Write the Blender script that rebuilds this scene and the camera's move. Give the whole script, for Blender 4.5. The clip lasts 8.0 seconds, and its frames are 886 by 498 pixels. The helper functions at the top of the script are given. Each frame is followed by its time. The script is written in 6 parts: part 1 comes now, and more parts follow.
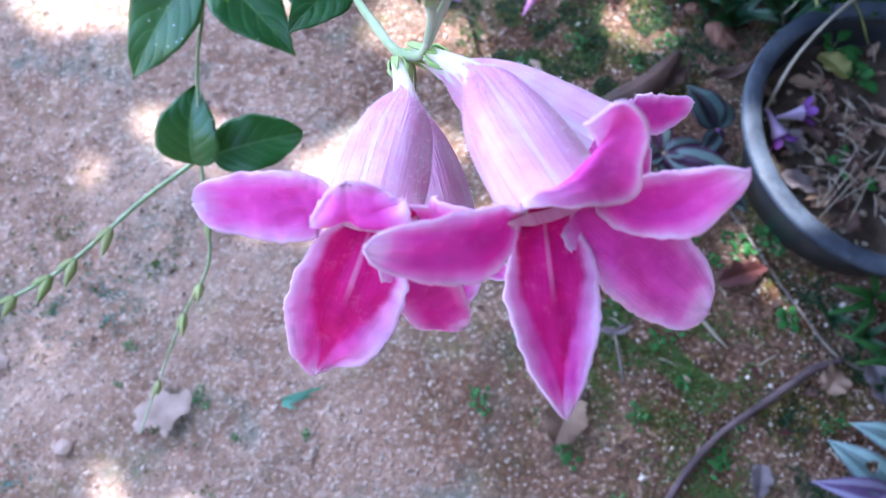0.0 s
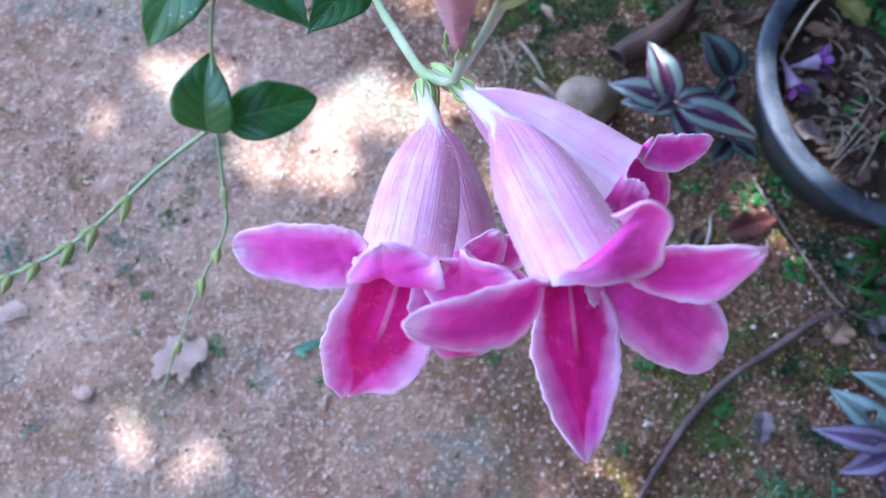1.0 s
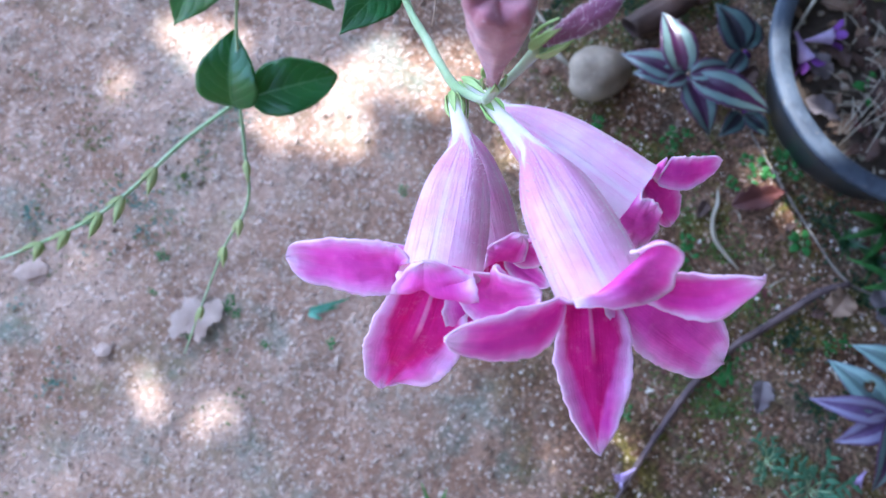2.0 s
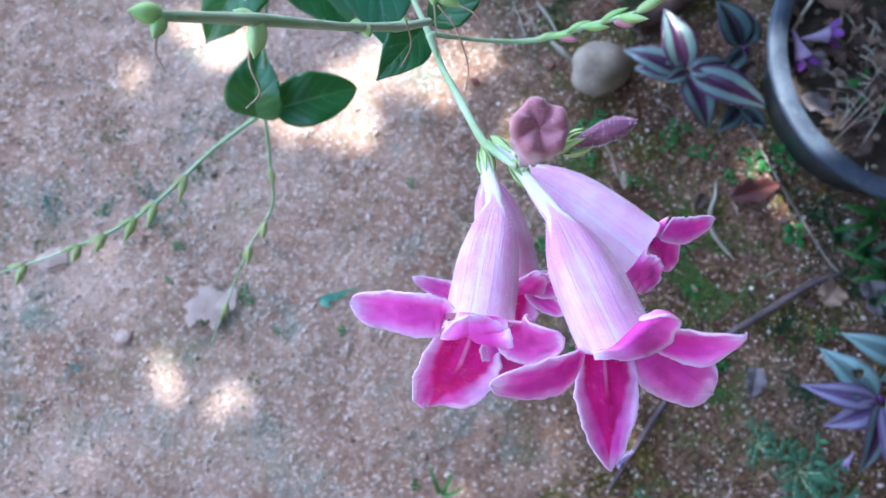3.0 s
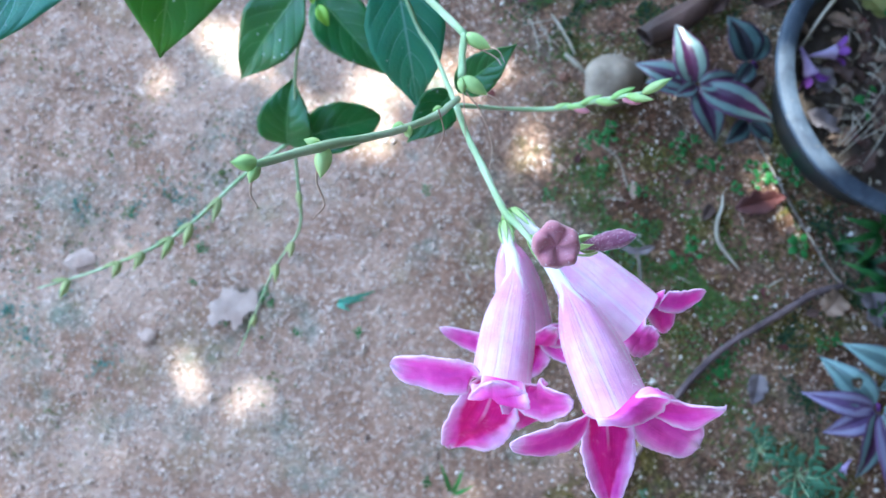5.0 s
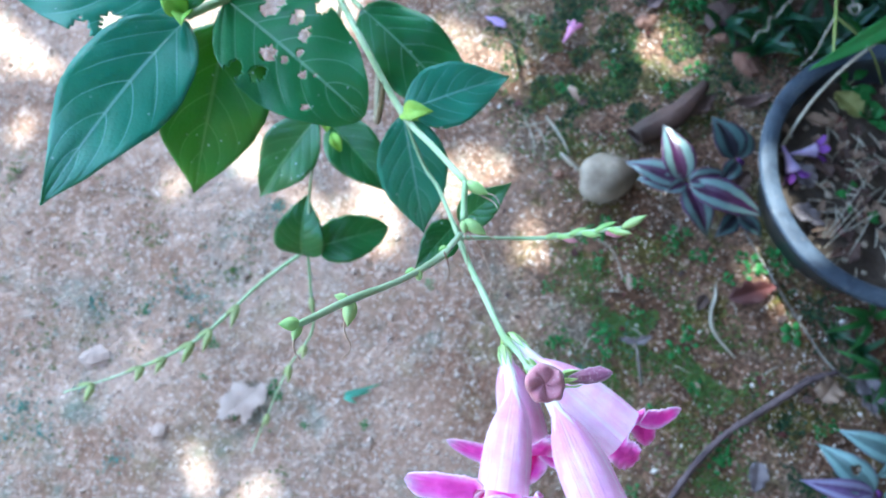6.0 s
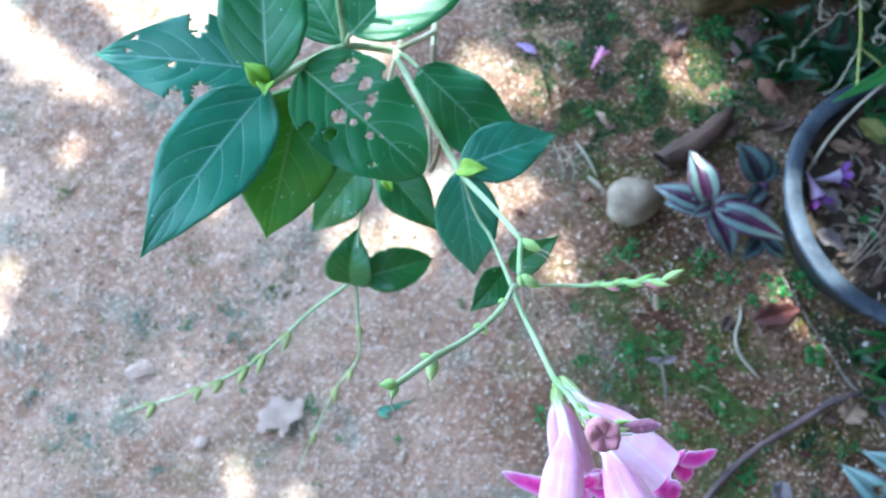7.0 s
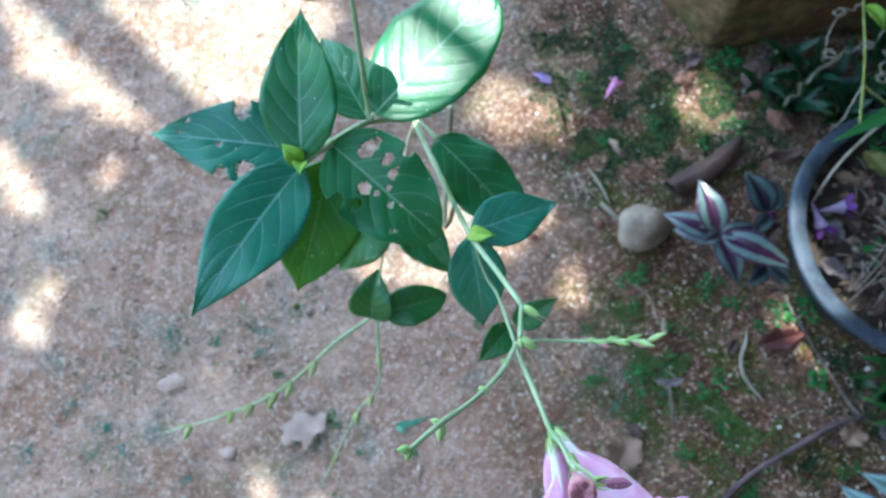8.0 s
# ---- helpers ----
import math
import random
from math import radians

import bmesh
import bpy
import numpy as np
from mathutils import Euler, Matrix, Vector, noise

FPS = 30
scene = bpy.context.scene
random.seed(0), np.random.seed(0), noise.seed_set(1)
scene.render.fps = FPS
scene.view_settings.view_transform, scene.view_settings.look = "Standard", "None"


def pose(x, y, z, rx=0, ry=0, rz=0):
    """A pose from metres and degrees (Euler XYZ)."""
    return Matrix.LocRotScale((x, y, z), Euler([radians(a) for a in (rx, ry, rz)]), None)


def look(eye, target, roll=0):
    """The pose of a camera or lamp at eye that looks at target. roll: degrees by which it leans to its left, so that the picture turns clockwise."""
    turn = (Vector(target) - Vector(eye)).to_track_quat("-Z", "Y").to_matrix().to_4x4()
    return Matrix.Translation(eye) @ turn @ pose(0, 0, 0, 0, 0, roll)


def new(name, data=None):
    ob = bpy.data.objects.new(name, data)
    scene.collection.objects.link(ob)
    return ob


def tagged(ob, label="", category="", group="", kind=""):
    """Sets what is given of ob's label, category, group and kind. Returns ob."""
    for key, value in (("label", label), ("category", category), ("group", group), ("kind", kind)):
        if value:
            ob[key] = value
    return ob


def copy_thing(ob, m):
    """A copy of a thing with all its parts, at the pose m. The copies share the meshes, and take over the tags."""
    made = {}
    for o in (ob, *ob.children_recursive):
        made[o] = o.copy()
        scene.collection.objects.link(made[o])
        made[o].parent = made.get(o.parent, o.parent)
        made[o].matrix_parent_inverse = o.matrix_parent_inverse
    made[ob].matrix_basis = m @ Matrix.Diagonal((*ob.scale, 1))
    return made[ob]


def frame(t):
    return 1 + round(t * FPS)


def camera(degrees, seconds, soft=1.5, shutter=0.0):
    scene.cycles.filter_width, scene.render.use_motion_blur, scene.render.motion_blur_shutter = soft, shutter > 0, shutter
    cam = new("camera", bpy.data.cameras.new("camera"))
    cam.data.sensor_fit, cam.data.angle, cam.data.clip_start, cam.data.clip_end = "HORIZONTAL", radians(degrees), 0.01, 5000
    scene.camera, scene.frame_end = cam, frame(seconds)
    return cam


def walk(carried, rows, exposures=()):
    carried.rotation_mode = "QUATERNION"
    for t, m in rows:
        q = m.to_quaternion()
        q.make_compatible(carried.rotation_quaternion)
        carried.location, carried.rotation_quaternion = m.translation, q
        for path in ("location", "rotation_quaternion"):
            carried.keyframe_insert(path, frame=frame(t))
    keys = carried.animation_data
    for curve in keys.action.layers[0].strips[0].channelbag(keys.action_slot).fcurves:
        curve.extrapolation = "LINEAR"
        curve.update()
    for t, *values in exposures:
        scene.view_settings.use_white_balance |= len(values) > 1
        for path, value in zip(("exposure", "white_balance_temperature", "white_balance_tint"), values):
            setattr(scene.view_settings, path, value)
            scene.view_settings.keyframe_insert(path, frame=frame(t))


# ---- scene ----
cam = camera(58.25, 8.0)
PATH = [
    (0, (0.0772, 0.0635, 0.6927), (0.1095, 0.4056, -0.2465), 5.64),
    (0.5, (0.0786, 0.0735, 0.6964), (0.1136, 0.3816, -0.2543), 6.59),
    (1, (0.0738, 0.0770, 0.7028), (0.0983, 0.3385, -0.2622), 5.71),
    (1.2, (0.0690, 0.0764, 0.6978), (0.0942, 0.3217, -0.2713), 6.37),
    (2.3, (0.0691, 0.0843, 0.7262), (0.0858, 0.2872, -0.2529), 6.27),
    (2.5, (0.0640, 0.0854, 0.7309), (0.0846, 0.2835, -0.2490), 7.26),
    (3, (0.0605, 0.0905, 0.7448), (0.0817, 0.2702, -0.2387), 8.29),
    (3.5, (0.0681, 0.0865, 0.7395), (0.0863, 0.2547, -0.2460), 7.63),
    (4, (0.0561, 0.0941, 0.7481), (0.0792, 0.2445, -0.2402), 10.55),
    (4.2, (0.0522, 0.0986, 0.7561), (0.0809, 0.2407, -0.2334), 13.91),
    (5.3, (0.0558, 0.1064, 0.7780), (0.0609, 0.3033, -0.2024), 3.81),
    (5.5, (0.0449, 0.1090, 0.7827), (0.0592, 0.3379, -0.1906), 4.77),
    (6, (0.0533, 0.1114, 0.8046), (0.0570, 0.3725, -0.1607), 2.61),
    (6.5, (0.0757, 0.1170, 0.8283), (0.0351, 0.3808, -0.1354), -5.68),
    (7, (0.0394, 0.1185, 0.8351), (0.0191, 0.3861, -0.1282), -1.95),
    (7.5, (0.0583, 0.1208, 0.8532), (0.0090, 0.3831, -0.1105), -6.19),
    (8, (0.0428, 0.1323, 0.8798), (-0.0032, 0.3989, -0.0829), -6.56),
]
# stops, white balance and tint, as the film's own camera drifts
EXPOSURES = [(0.0, 3.15, 5520, 16), (1.0, 2.98, 5500, 15), (2.5, 3.02, 5460, 9), (4.0, 3.06, 5420, 4), (5.5, 3.26, 5340, -2), (6.5, 3.36, 5410, -3), (7.5, 3.28, 5530, -4), (8.0, 2.88, 5580, -4)]
walk(cam, [(t, look(eye, target, roll)) for t, eye, target, roll in PATH], EXPOSURES)

cam.data.dof.use_dof = True
cam.data.dof.focus_distance = 0.15
cam.data.dof.aperture_fstop = 36.0

# ---- daylight: a clear sky and the sun, broken up by the crown of a tree ----
SUN_TO = Vector((-0.30, 0.42, 0.86)).normalized()
SUN_ELEVATION = math.asin(SUN_TO.z)
SUN_BEARING = math.atan2(SUN_TO.x, SUN_TO.y)
world = bpy.data.worlds.new("sky")
scene.world = world
world.use_nodes = True
sky = world.node_tree.nodes.new("ShaderNodeTexSky")
sky.sky_type, sky.sun_disc = "NISHITA", False
sky.sun_elevation, sky.sun_rotation = SUN_ELEVATION, SUN_BEARING
sky.air_density, sky.dust_density = 1.0, 1.5
world.node_tree.links.new(sky.outputs[0], world.node_tree.nodes["Background"].inputs[0])
world.node_tree.nodes["Background"].inputs[1].default_value = 0.15
sun_data = bpy.data.lights.new("sun", "SUN")
sun_data.energy, sun_data.angle, sun_data.color = 2.3, radians(0.53), (1.0, 0.95, 0.86)
sun = new("sun", sun_data)
sun.matrix_world = look(SUN_TO * 8, (0, 0, 0))


# ---- materials ----
class Graph:
    """A node material under construction."""

    def __init__(self, name):
        self.m = bpy.data.materials.new(name)
        self.m.use_nodes = True
        self.t = self.m.node_tree
        self.t.nodes.clear()
        self.out = self.t.nodes.new("ShaderNodeOutputMaterial")

    def node(self, kind, *given, operation="", data_type="", blend_type="", interpolation_type="", feature=""):
        n = self.t.nodes.new("ShaderNode" + kind)
        if operation:
            n.operation = operation
        if data_type:
            n.data_type = data_type
        if blend_type:
            n.blend_type = blend_type
        if interpolation_type:
            n.interpolation_type = interpolation_type
        if feature:
            n.feature = feature
        for k, v in given:
            if v is None:
                continue
            if isinstance(v, bpy.types.NodeSocket):
                self.t.links.new(v, n.inputs[k])
            else:
                n.inputs[k].default_value = v
        return n

    def uv(self):
        n = self.node("SeparateXYZ", (0, self.node("UVMap").outputs[0]))
        return n.outputs[0], n.outputs[1]

    def place(self):
        return self.node("TexCoord").outputs["Object"]

    def math(self, op, a, b=None, c=None):
        return self.node("Math", (0, a), (1, b), (2, c), operation=op).outputs[0]

    def step(self, v, lo, hi):
        return self.node("MapRange", (0, v), (1, lo), (2, hi), interpolation_type="SMOOTHSTEP").outputs[0]

    def noise(self, scale, detail=4.0, at=None, rough=0.55):
        return self.node("TexNoise", ("Vector", at or self.place()), ("Scale", scale), ("Detail", detail), ("Roughness", rough)).outputs[0]

    def streaks(self, s, v, along, across):
        at = self.node("CombineXYZ", (0, self.math("MULTIPLY", s, along)), (1, self.math("MULTIPLY", v, across))).outputs[0]
        return self.noise(1.0, 3.0, at)

    def mix(self, f, a, b, how="MIX"):
        n = self.node("Mix", (0, f), data_type="RGBA", blend_type=how)
        for k, v in ((6, a), (7, b)):
            if isinstance(v, bpy.types.NodeSocket):
                self.t.links.new(v, n.inputs[k])
            else:
                n.inputs[k].default_value = (*v, 1)
        return n.outputs[2]

    def vary(self, colour, fac, amount):
        """Value and hue shifted about the colour by fac from 0 to 1."""
        v = self.math("MULTIPLY_ADD", fac, 2 * amount, 1 - amount)
        return self.node("HueSaturation", ("Value", v), ("Color", colour)).outputs[0]

    def bump(self, height, strength, dist):
        return self.node("Bump", ("Height", height), ("Strength", strength), ("Distance", dist)).outputs[0]

    def finish(self, colour, rough=0.6, normal=None, glow=0.0, glow_colour=None, specular=0.5, metal=0.0, sheen=0.0, coat=0.0):
        p = self.node("BsdfPrincipled", ("Roughness", rough), ("Normal", normal), ("Specular IOR Level", specular), ("Metallic", metal), ("Sheen Weight", sheen), ("Coat Weight", coat))
        if isinstance(colour, bpy.types.NodeSocket):
            self.t.links.new(colour, p.inputs["Base Color"])
        else:
            p.inputs["Base Color"].default_value = (*colour, 1)
        end = p.outputs[0]
        if glow:
            lit = self.node("BsdfTranslucent", ("Normal", normal))
            tc = glow_colour or colour
            if isinstance(tc, bpy.types.NodeSocket):
                self.t.links.new(tc, lit.inputs[0])
            else:
                lit.inputs[0].default_value = (*tc, 1)
            end = self.node("MixShader", (0, glow), (1, end), (2, lit.outputs[0])).outputs[0]
        self.t.links.new(end, self.out.inputs[0])
        return self.m


def petal_material(name, deep):
    g = Graph(name)
    s, v = g.uv()
    h = g.math("ABSOLUTE", g.math("MULTIPLY_ADD", v, 2.0, -1.0))
    n = g.noise(260, 5)
    big = g.noise(70, 3)
    body = g.mix(g.step(big, 0.3, 0.7), (0.80, 0.070, 0.53), (0.88, 0.17, 0.66))
    edge = g.step(g.math("ADD", h, g.math("MULTIPLY_ADD", big, 0.30, -0.15)), 0.42 if deep else 0.40, 0.90 if deep else 1.02)
    tipward = g.step(s, 0.80, 1.02)
    pale = g.math("MAXIMUM", edge, tipward)
    colour = g.mix(g.math("MULTIPLY", pale, 0.72), body, (0.90, 0.60, 0.89))
    if deep:
        # a crimson wedge, broad in the throat and pointed towards the tip
        reach = g.math("ADD", g.math("ADD", h, g.math("MULTIPLY_ADD", big, 0.30, -0.15)), g.math("MULTIPLY", g.math("POWER", s, 1.6), 0.95))
        core = g.math("SUBTRACT", 1.0, g.step(reach, 0.76, 0.95))
        colour = g.mix(g.math("MULTIPLY", core, 0.93), colour, g.mix(big, (0.70, 0.008, 0.27), (0.80, 0.016, 0.30)))
        crease = g.math("MULTIPLY", g.math("SUBTRACT", 1.0, g.step(h, 0.02, 0.07)), g.math("SUBTRACT", 1.0, g.step(s, 0.30, 0.50)))
        colour = g.mix(g.math("MULTIPLY", crease, 0.55), colour, (0.88, 0.45, 0.70))
    else:
        core = g.math("SUBTRACT", 1.0, g.step(g.math("ADD", h, g.math("MULTIPLY_ADD", big, 0.26, -0.13)), 0.1, 0.75))
        along = g.math("SUBTRACT", 1.0, g.step(s, 0.66, 0.8))
        colour = g.mix(g.math("MULTIPLY", g.math("MULTIPLY", core, along), 0.38), colour, (0.68, 0.028, 0.42))
    # fine lengthwise veins
    wave = g.streaks(s, v, 3.0, 30.0)
    colour = g.vary(colour, wave, 0.12)
    colour = g.vary(colour, g.noise(140, 4), 0.16)
    colour = g.vary(colour, n, 0.20)
    fleck = g.step(g.noise(520, 5, rough=0.7), 0.52, 0.72)
    colour = g.mix(g.math("MULTIPLY", fleck, 0.14), colour, (0.90, 0.50, 0.80))
    rim = g.math("MAXIMUM", g.step(g.math("ADD", h, g.math("MULTIPLY_ADD", n, 0.34, -0.17)), 0.80, 0.99), g.step(g.math("ADD", s, g.math("MULTIPLY_ADD", n, 0.16, -0.08)), 0.90, 0.99))
    colour = g.mix(g.math("MULTIPLY", rim, 0.72), colour, (0.94, 0.82, 0.94))
    normal = g.bump(g.math("ADD", n, g.math("MULTIPLY", wave, 0.4)), 0.4, 0.0008)
    return g.finish(colour, 0.6, normal, glow=0.44, specular=0.2, sheen=0.06)


def tube_material():
    g = Graph("flower_tube")
    s, v = g.uv()
    n = g.noise(300, 5)
    big = g.noise(90, 3)
    body = g.mix(g.step(big, 0.3, 0.7), (0.90, 0.50, 0.80), (0.96, 0.76, 0.94))
    # five broad pale keels and pinker panels between them
    keel = g.math("ABSOLUTE", g.math("SINE", g.math("MULTIPLY_ADD", v, 5 * math.pi, 0.6)))
    body = g.mix(g.math("MULTIPLY", g.math("SUBTRACT", 1.0, g.step(keel, 0.06, 0.34)), 0.50), body, (0.93, 0.86, 0.94))
    lines = g.step(g.streaks(s, v, 2.5, 60.0), 0.45, 0.75)
    body = g.mix(g.math("MULTIPLY", lines, 0.26), body, (0.76, 0.26, 0.64))
    fold = g.step(g.streaks(s, v, 1.2, 26.0), 0.55, 0.70)
    body = g.mix(g.math("MULTIPLY", fold, 0.35), body, (0.93, 0.84, 0.94))
    cusp = g.math("ABSOLUTE", g.math("COSINE", g.math("MULTIPLY_ADD", v, 5 * math.pi, 0.6)))
    body = g.mix(g.math("MULTIPLY", g.math("SUBTRACT", 1.0, g.step(s, 0.42, 0.70)), 0.42), body, (0.76, 0.28, 0.66))
    neck = g.math("SUBTRACT", 1.0, g.step(g.math("ADD", s, g.math("MULTIPLY", cusp, 0.16)), 0.40, 0.48))
    colour = g.mix(neck, body, (0.90, 0.88, 0.86))
    green = g.math("SUBTRACT", 1.0, g.step(s, 0.0, 0.10))
    colour = g.mix(green, colour, (0.62, 0.72, 0.38))
    colour = g.vary(colour, n, 0.10)
    normal = g.bump(g.math("ADD", n, lines), 0.4, 0.0008)
    return g.finish(colour, 0.55, normal, glow=0.42, specular=0.25, sheen=0.12)


def throat_material():
    g = Graph("flower_throat")
    n = g.noise(220, 4)
    colour = g.mix(n, (0.50, 0.005, 0.12), (0.68, 0.03, 0.26))
    return g.finish(colour, 0.5, g.bump(n, 0.3, 0.0005), glow=0.3, specular=0.3)


def leaf_material(name, dark, light, vein, glow=0.27, yellow=0.0, rough=0.37):
    g = Graph(name)
    s, v = g.uv()
    h = g.math("ABSOLUTE", g.math("MULTIPLY_ADD", v, 2.0, -1.0))
    n = g.noise(180, 5)
    big = g.noise(30, 3)
    bow = g.math("MULTIPLY", g.math("POWER", h, 1.3), 2.1)
    k = g.math("SUBTRACT", g.math("MULTIPLY", g.math("POWER", s, 0.9), 6.0), bow)
    tri = g.math("ABSOLUTE", g.math("SUBTRACT", g.math("FRACT", k), 0.5))
    lateral = g.math("MULTIPLY", g.math("SUBTRACT", 1.0, g.step(tri, 0.008, 0.040)), g.math("SUBTRACT", 1.0, g.step(h, 0.60, 0.95)))
    mid = g.math("SUBTRACT", 1.0, g.step(h, 0.012, 0.045))
    colour = g.mix(g.step(big, 0.3, 0.7), dark, light)
    colour = g.vary(colour, n, 0.18)
    fine = g.node("TexVoronoi", ("Vector", g.place()), ("Scale", 520.0), feature="DISTANCE_TO_EDGE").outputs[0]
    colour = g.mix(g.math("MULTIPLY", g.math("SUBTRACT", 1.0, g.step(fine, 0.0, 0.10)), 0.16), colour, light)
    if yellow:
        colour = g.mix(g.math("MULTIPLY", g.step(big, 0.52, 0.72), yellow), colour, (0.30, 0.24, 0.03))
    specks = g.math("SUBTRACT", 1.0, g.step(g.node("TexVoronoi", ("Vector", g.place()), ("Scale", 230.0)).outputs[0], 0.07, 0.14))
    colour = g.mix(g.math("MULTIPLY", specks, g.step(g.noise(45, 2), 0.50, 0.60)), colour, (0.62, 0.66, 0.58))
    colour = g.mix(g.math("MULTIPLY", lateral, 0.72), colour, vein)
    colour = g.mix(g.math("MULTIPLY", mid, 0.8), colour, vein)
    pillow = g.math("ADD", g.math("MULTIPLY", g.step(tri, 0.0, 0.35), 1.0), g.math("ADD", g.math("MULTIPLY", n, 0.25), g.math("MULTIPLY", g.step(fine, 0.0, 0.2), 0.25)))
    return g.finish(colour, g.math("MULTIPLY_ADD", n, 0.25, rough - 0.14), g.bump(pillow, 0.22, 0.0006), glow=glow, glow_colour=(0.22, 0.46, 0.03), specular=0.6)


def plain(name, dark, light, rough=0.6, scale=200, bump=0.3, dist=0.0006, glow=0.0, specular=0.4, spread=0.15, metal=0.0, sheen=0.0):
    g = Graph(name)
    n = g.noise(scale, 5)
    big = g.noise(scale / 6, 3)
    colour = g.vary(g.mix(g.step(big, 0.3, 0.7), dark, light), n, spread)
    return g.finish(colour, rough, g.bump(n, bump, dist), glow=glow, specular=specular, metal=metal, sheen=sheen)


def by_island(name, colours, rough=0.85, glow=0.0, bump=0.3):
    g = Graph(name)
    rnd = g.node("NewGeometry").outputs["Random Per Island"]
    ramp = g.node("ValToRGB", (0, rnd))
    ramp.color_ramp.interpolation = "CONSTANT"
    for k, c in enumerate(colours):
        e = ramp.color_ramp.elements[k] if k < 2 else ramp.color_ramp.elements.new(0.0)
        e.position, e.color = k / len(colours), (*c, 1)
    n = g.noise(400, 4)
    return g.finish(g.vary(ramp.outputs[0], n, 0.25), rough, g.bump(n, bump, 0.0006), glow=glow, specular=0.3)


def soil_material():
    g = Graph("bare_soil")
    at = g.place()
    grain = g.noise(420, 6, at, 0.7)
    clod = g.noise(95, 5, at, 0.6)
    patch = g.noise(9, 4, at)
    broad = g.noise(3.2, 3, at)
    colour = g.mix(g.step(patch, 0.32, 0.70), (0.225, 0.130, 0.088), (0.375, 0.260, 0.200))
    colour = g.mix(g.step(clod, 0.45, 0.75), colour, (0.45, 0.33, 0.27))
    xyz = g.node("SeparateXYZ", (0, at))
    # damp, shade-darkened ground reaches a metre or so round the pot, then dry again
    away = g.node("VectorMath", (0, at), (1, (0.30, 0.30, 0.0)), operation="DISTANCE").outputs["Value"]
    x = g.math("SUBTRACT", xyz.outputs[0], g.math("MULTIPLY", g.step(g.math("ADD", away, g.math("MULTIPLY_ADD", broad, 1.2, -0.6)), 1.0, 2.2), 12.0))
    damp_shade_edge = g.math("ADD", x, g.math("MULTIPLY", g.step(xyz.outputs[1], 0.40, 0.52), 0.10))
    damp = g.math("MULTIPLY", g.step(g.math("ADD", damp_shade_edge, g.math("MULTIPLY_ADD", broad, 0.5, -0.25)), 0.02, 0.25), 0.92)
    # damp tone, darkened further to stand in for shade on the pot side
    colour = g.mix(damp, colour, g.mix(g.step(patch, 0.35, 0.65), (0.062, 0.030, 0.015), (0.165, 0.098, 0.066)))
    rusty = g.step(g.math("ADD", x, g.math("MULTIPLY_ADD", broad, 0.4, -0.2)), -0.10, 0.10)
    colour = g.mix(rusty, colour, g.mix(1.0, colour, (0.97, 0.91, 0.87), "MULTIPLY"))
    moss = g.math("MULTIPLY", g.step(g.noise(14, 5, at, 0.65), 0.50, 0.68), g.step(g.noise(4.5, 2, at), 0.38, 0.62))
    colour = g.mix(g.math("MULTIPLY", moss, g.math("MULTIPLY_ADD", damp, 0.34, 0.38)), colour, g.mix(grain, (0.055, 0.085, 0.020), (0.14, 0.18, 0.06)))
    olive = g.math("MULTIPLY", g.step(g.noise(19, 6, g.node("Mapping", (0, at), (1, (1.3, 4.7, 0.0))).outputs[0], 0.7), 0.50, 0.60), g.step(g.math("ADD", x, g.math("MULTIPLY_ADD", patch, 0.2, -0.1)), 0.10, 0.20))
    colour = g.mix(g.math("MULTIPLY", olive, 0.86), colour, g.mix(clod, (0.046, 0.038, 0.009), (0.112, 0.092, 0.019)))
    algae = g.math("MULTIPLY", g.step(g.noise(11, 5, g.node("Mapping", (0, at), (1, (3.1, 1.7, 0.0))).outputs[0], 0.7), 0.50, 0.68), g.math("MULTIPLY_ADD", damp, -0.42, 0.58))
    colour = g.mix(algae, colour, (0.115, 0.185, 0.160))
    colour = g.vary(colour, grain, 0.35)
    # single grains of sand and grit, some pale, some dark
    warp = g.node("TexVoronoi", ("Vector", at), ("Scale", 330.0), ("Randomness", 1.0))
    cell = g.node("SeparateXYZ", (0, warp.outputs["Color"])).outputs[0]
    colour = g.node("HueSaturation", ("Value", g.math("MULTIPLY_ADD", g.math("MULTIPLY", g.math("SUBTRACT", g.math("POWER", cell, 1.6), 0.385), g.math("MULTIPLY_ADD", damp, 0.95, 0.38)), 1.0, 1.0)), ("Color", colour)).outputs[0]
    pale = g.math("MULTIPLY", g.step(cell, 0.82, 0.90), g.step(warp.outputs[0], 0.55, 0.35))
    colour = g.mix(g.math("MULTIPLY", pale, g.math("MULTIPLY_ADD", damp, -0.25, 0.70)), colour, (0.56, 0.48, 0.43))
    height = g.math("ADD", g.math("ADD", g.math("MULTIPLY", grain, 0.5), clod), g.math("MULTIPLY", g.math("MULTIPLY", warp.outputs[0], cell), -0.9))
    return g.finish(colour, 0.92, g.bump(height, 0.8, 0.003), specular=0.2)


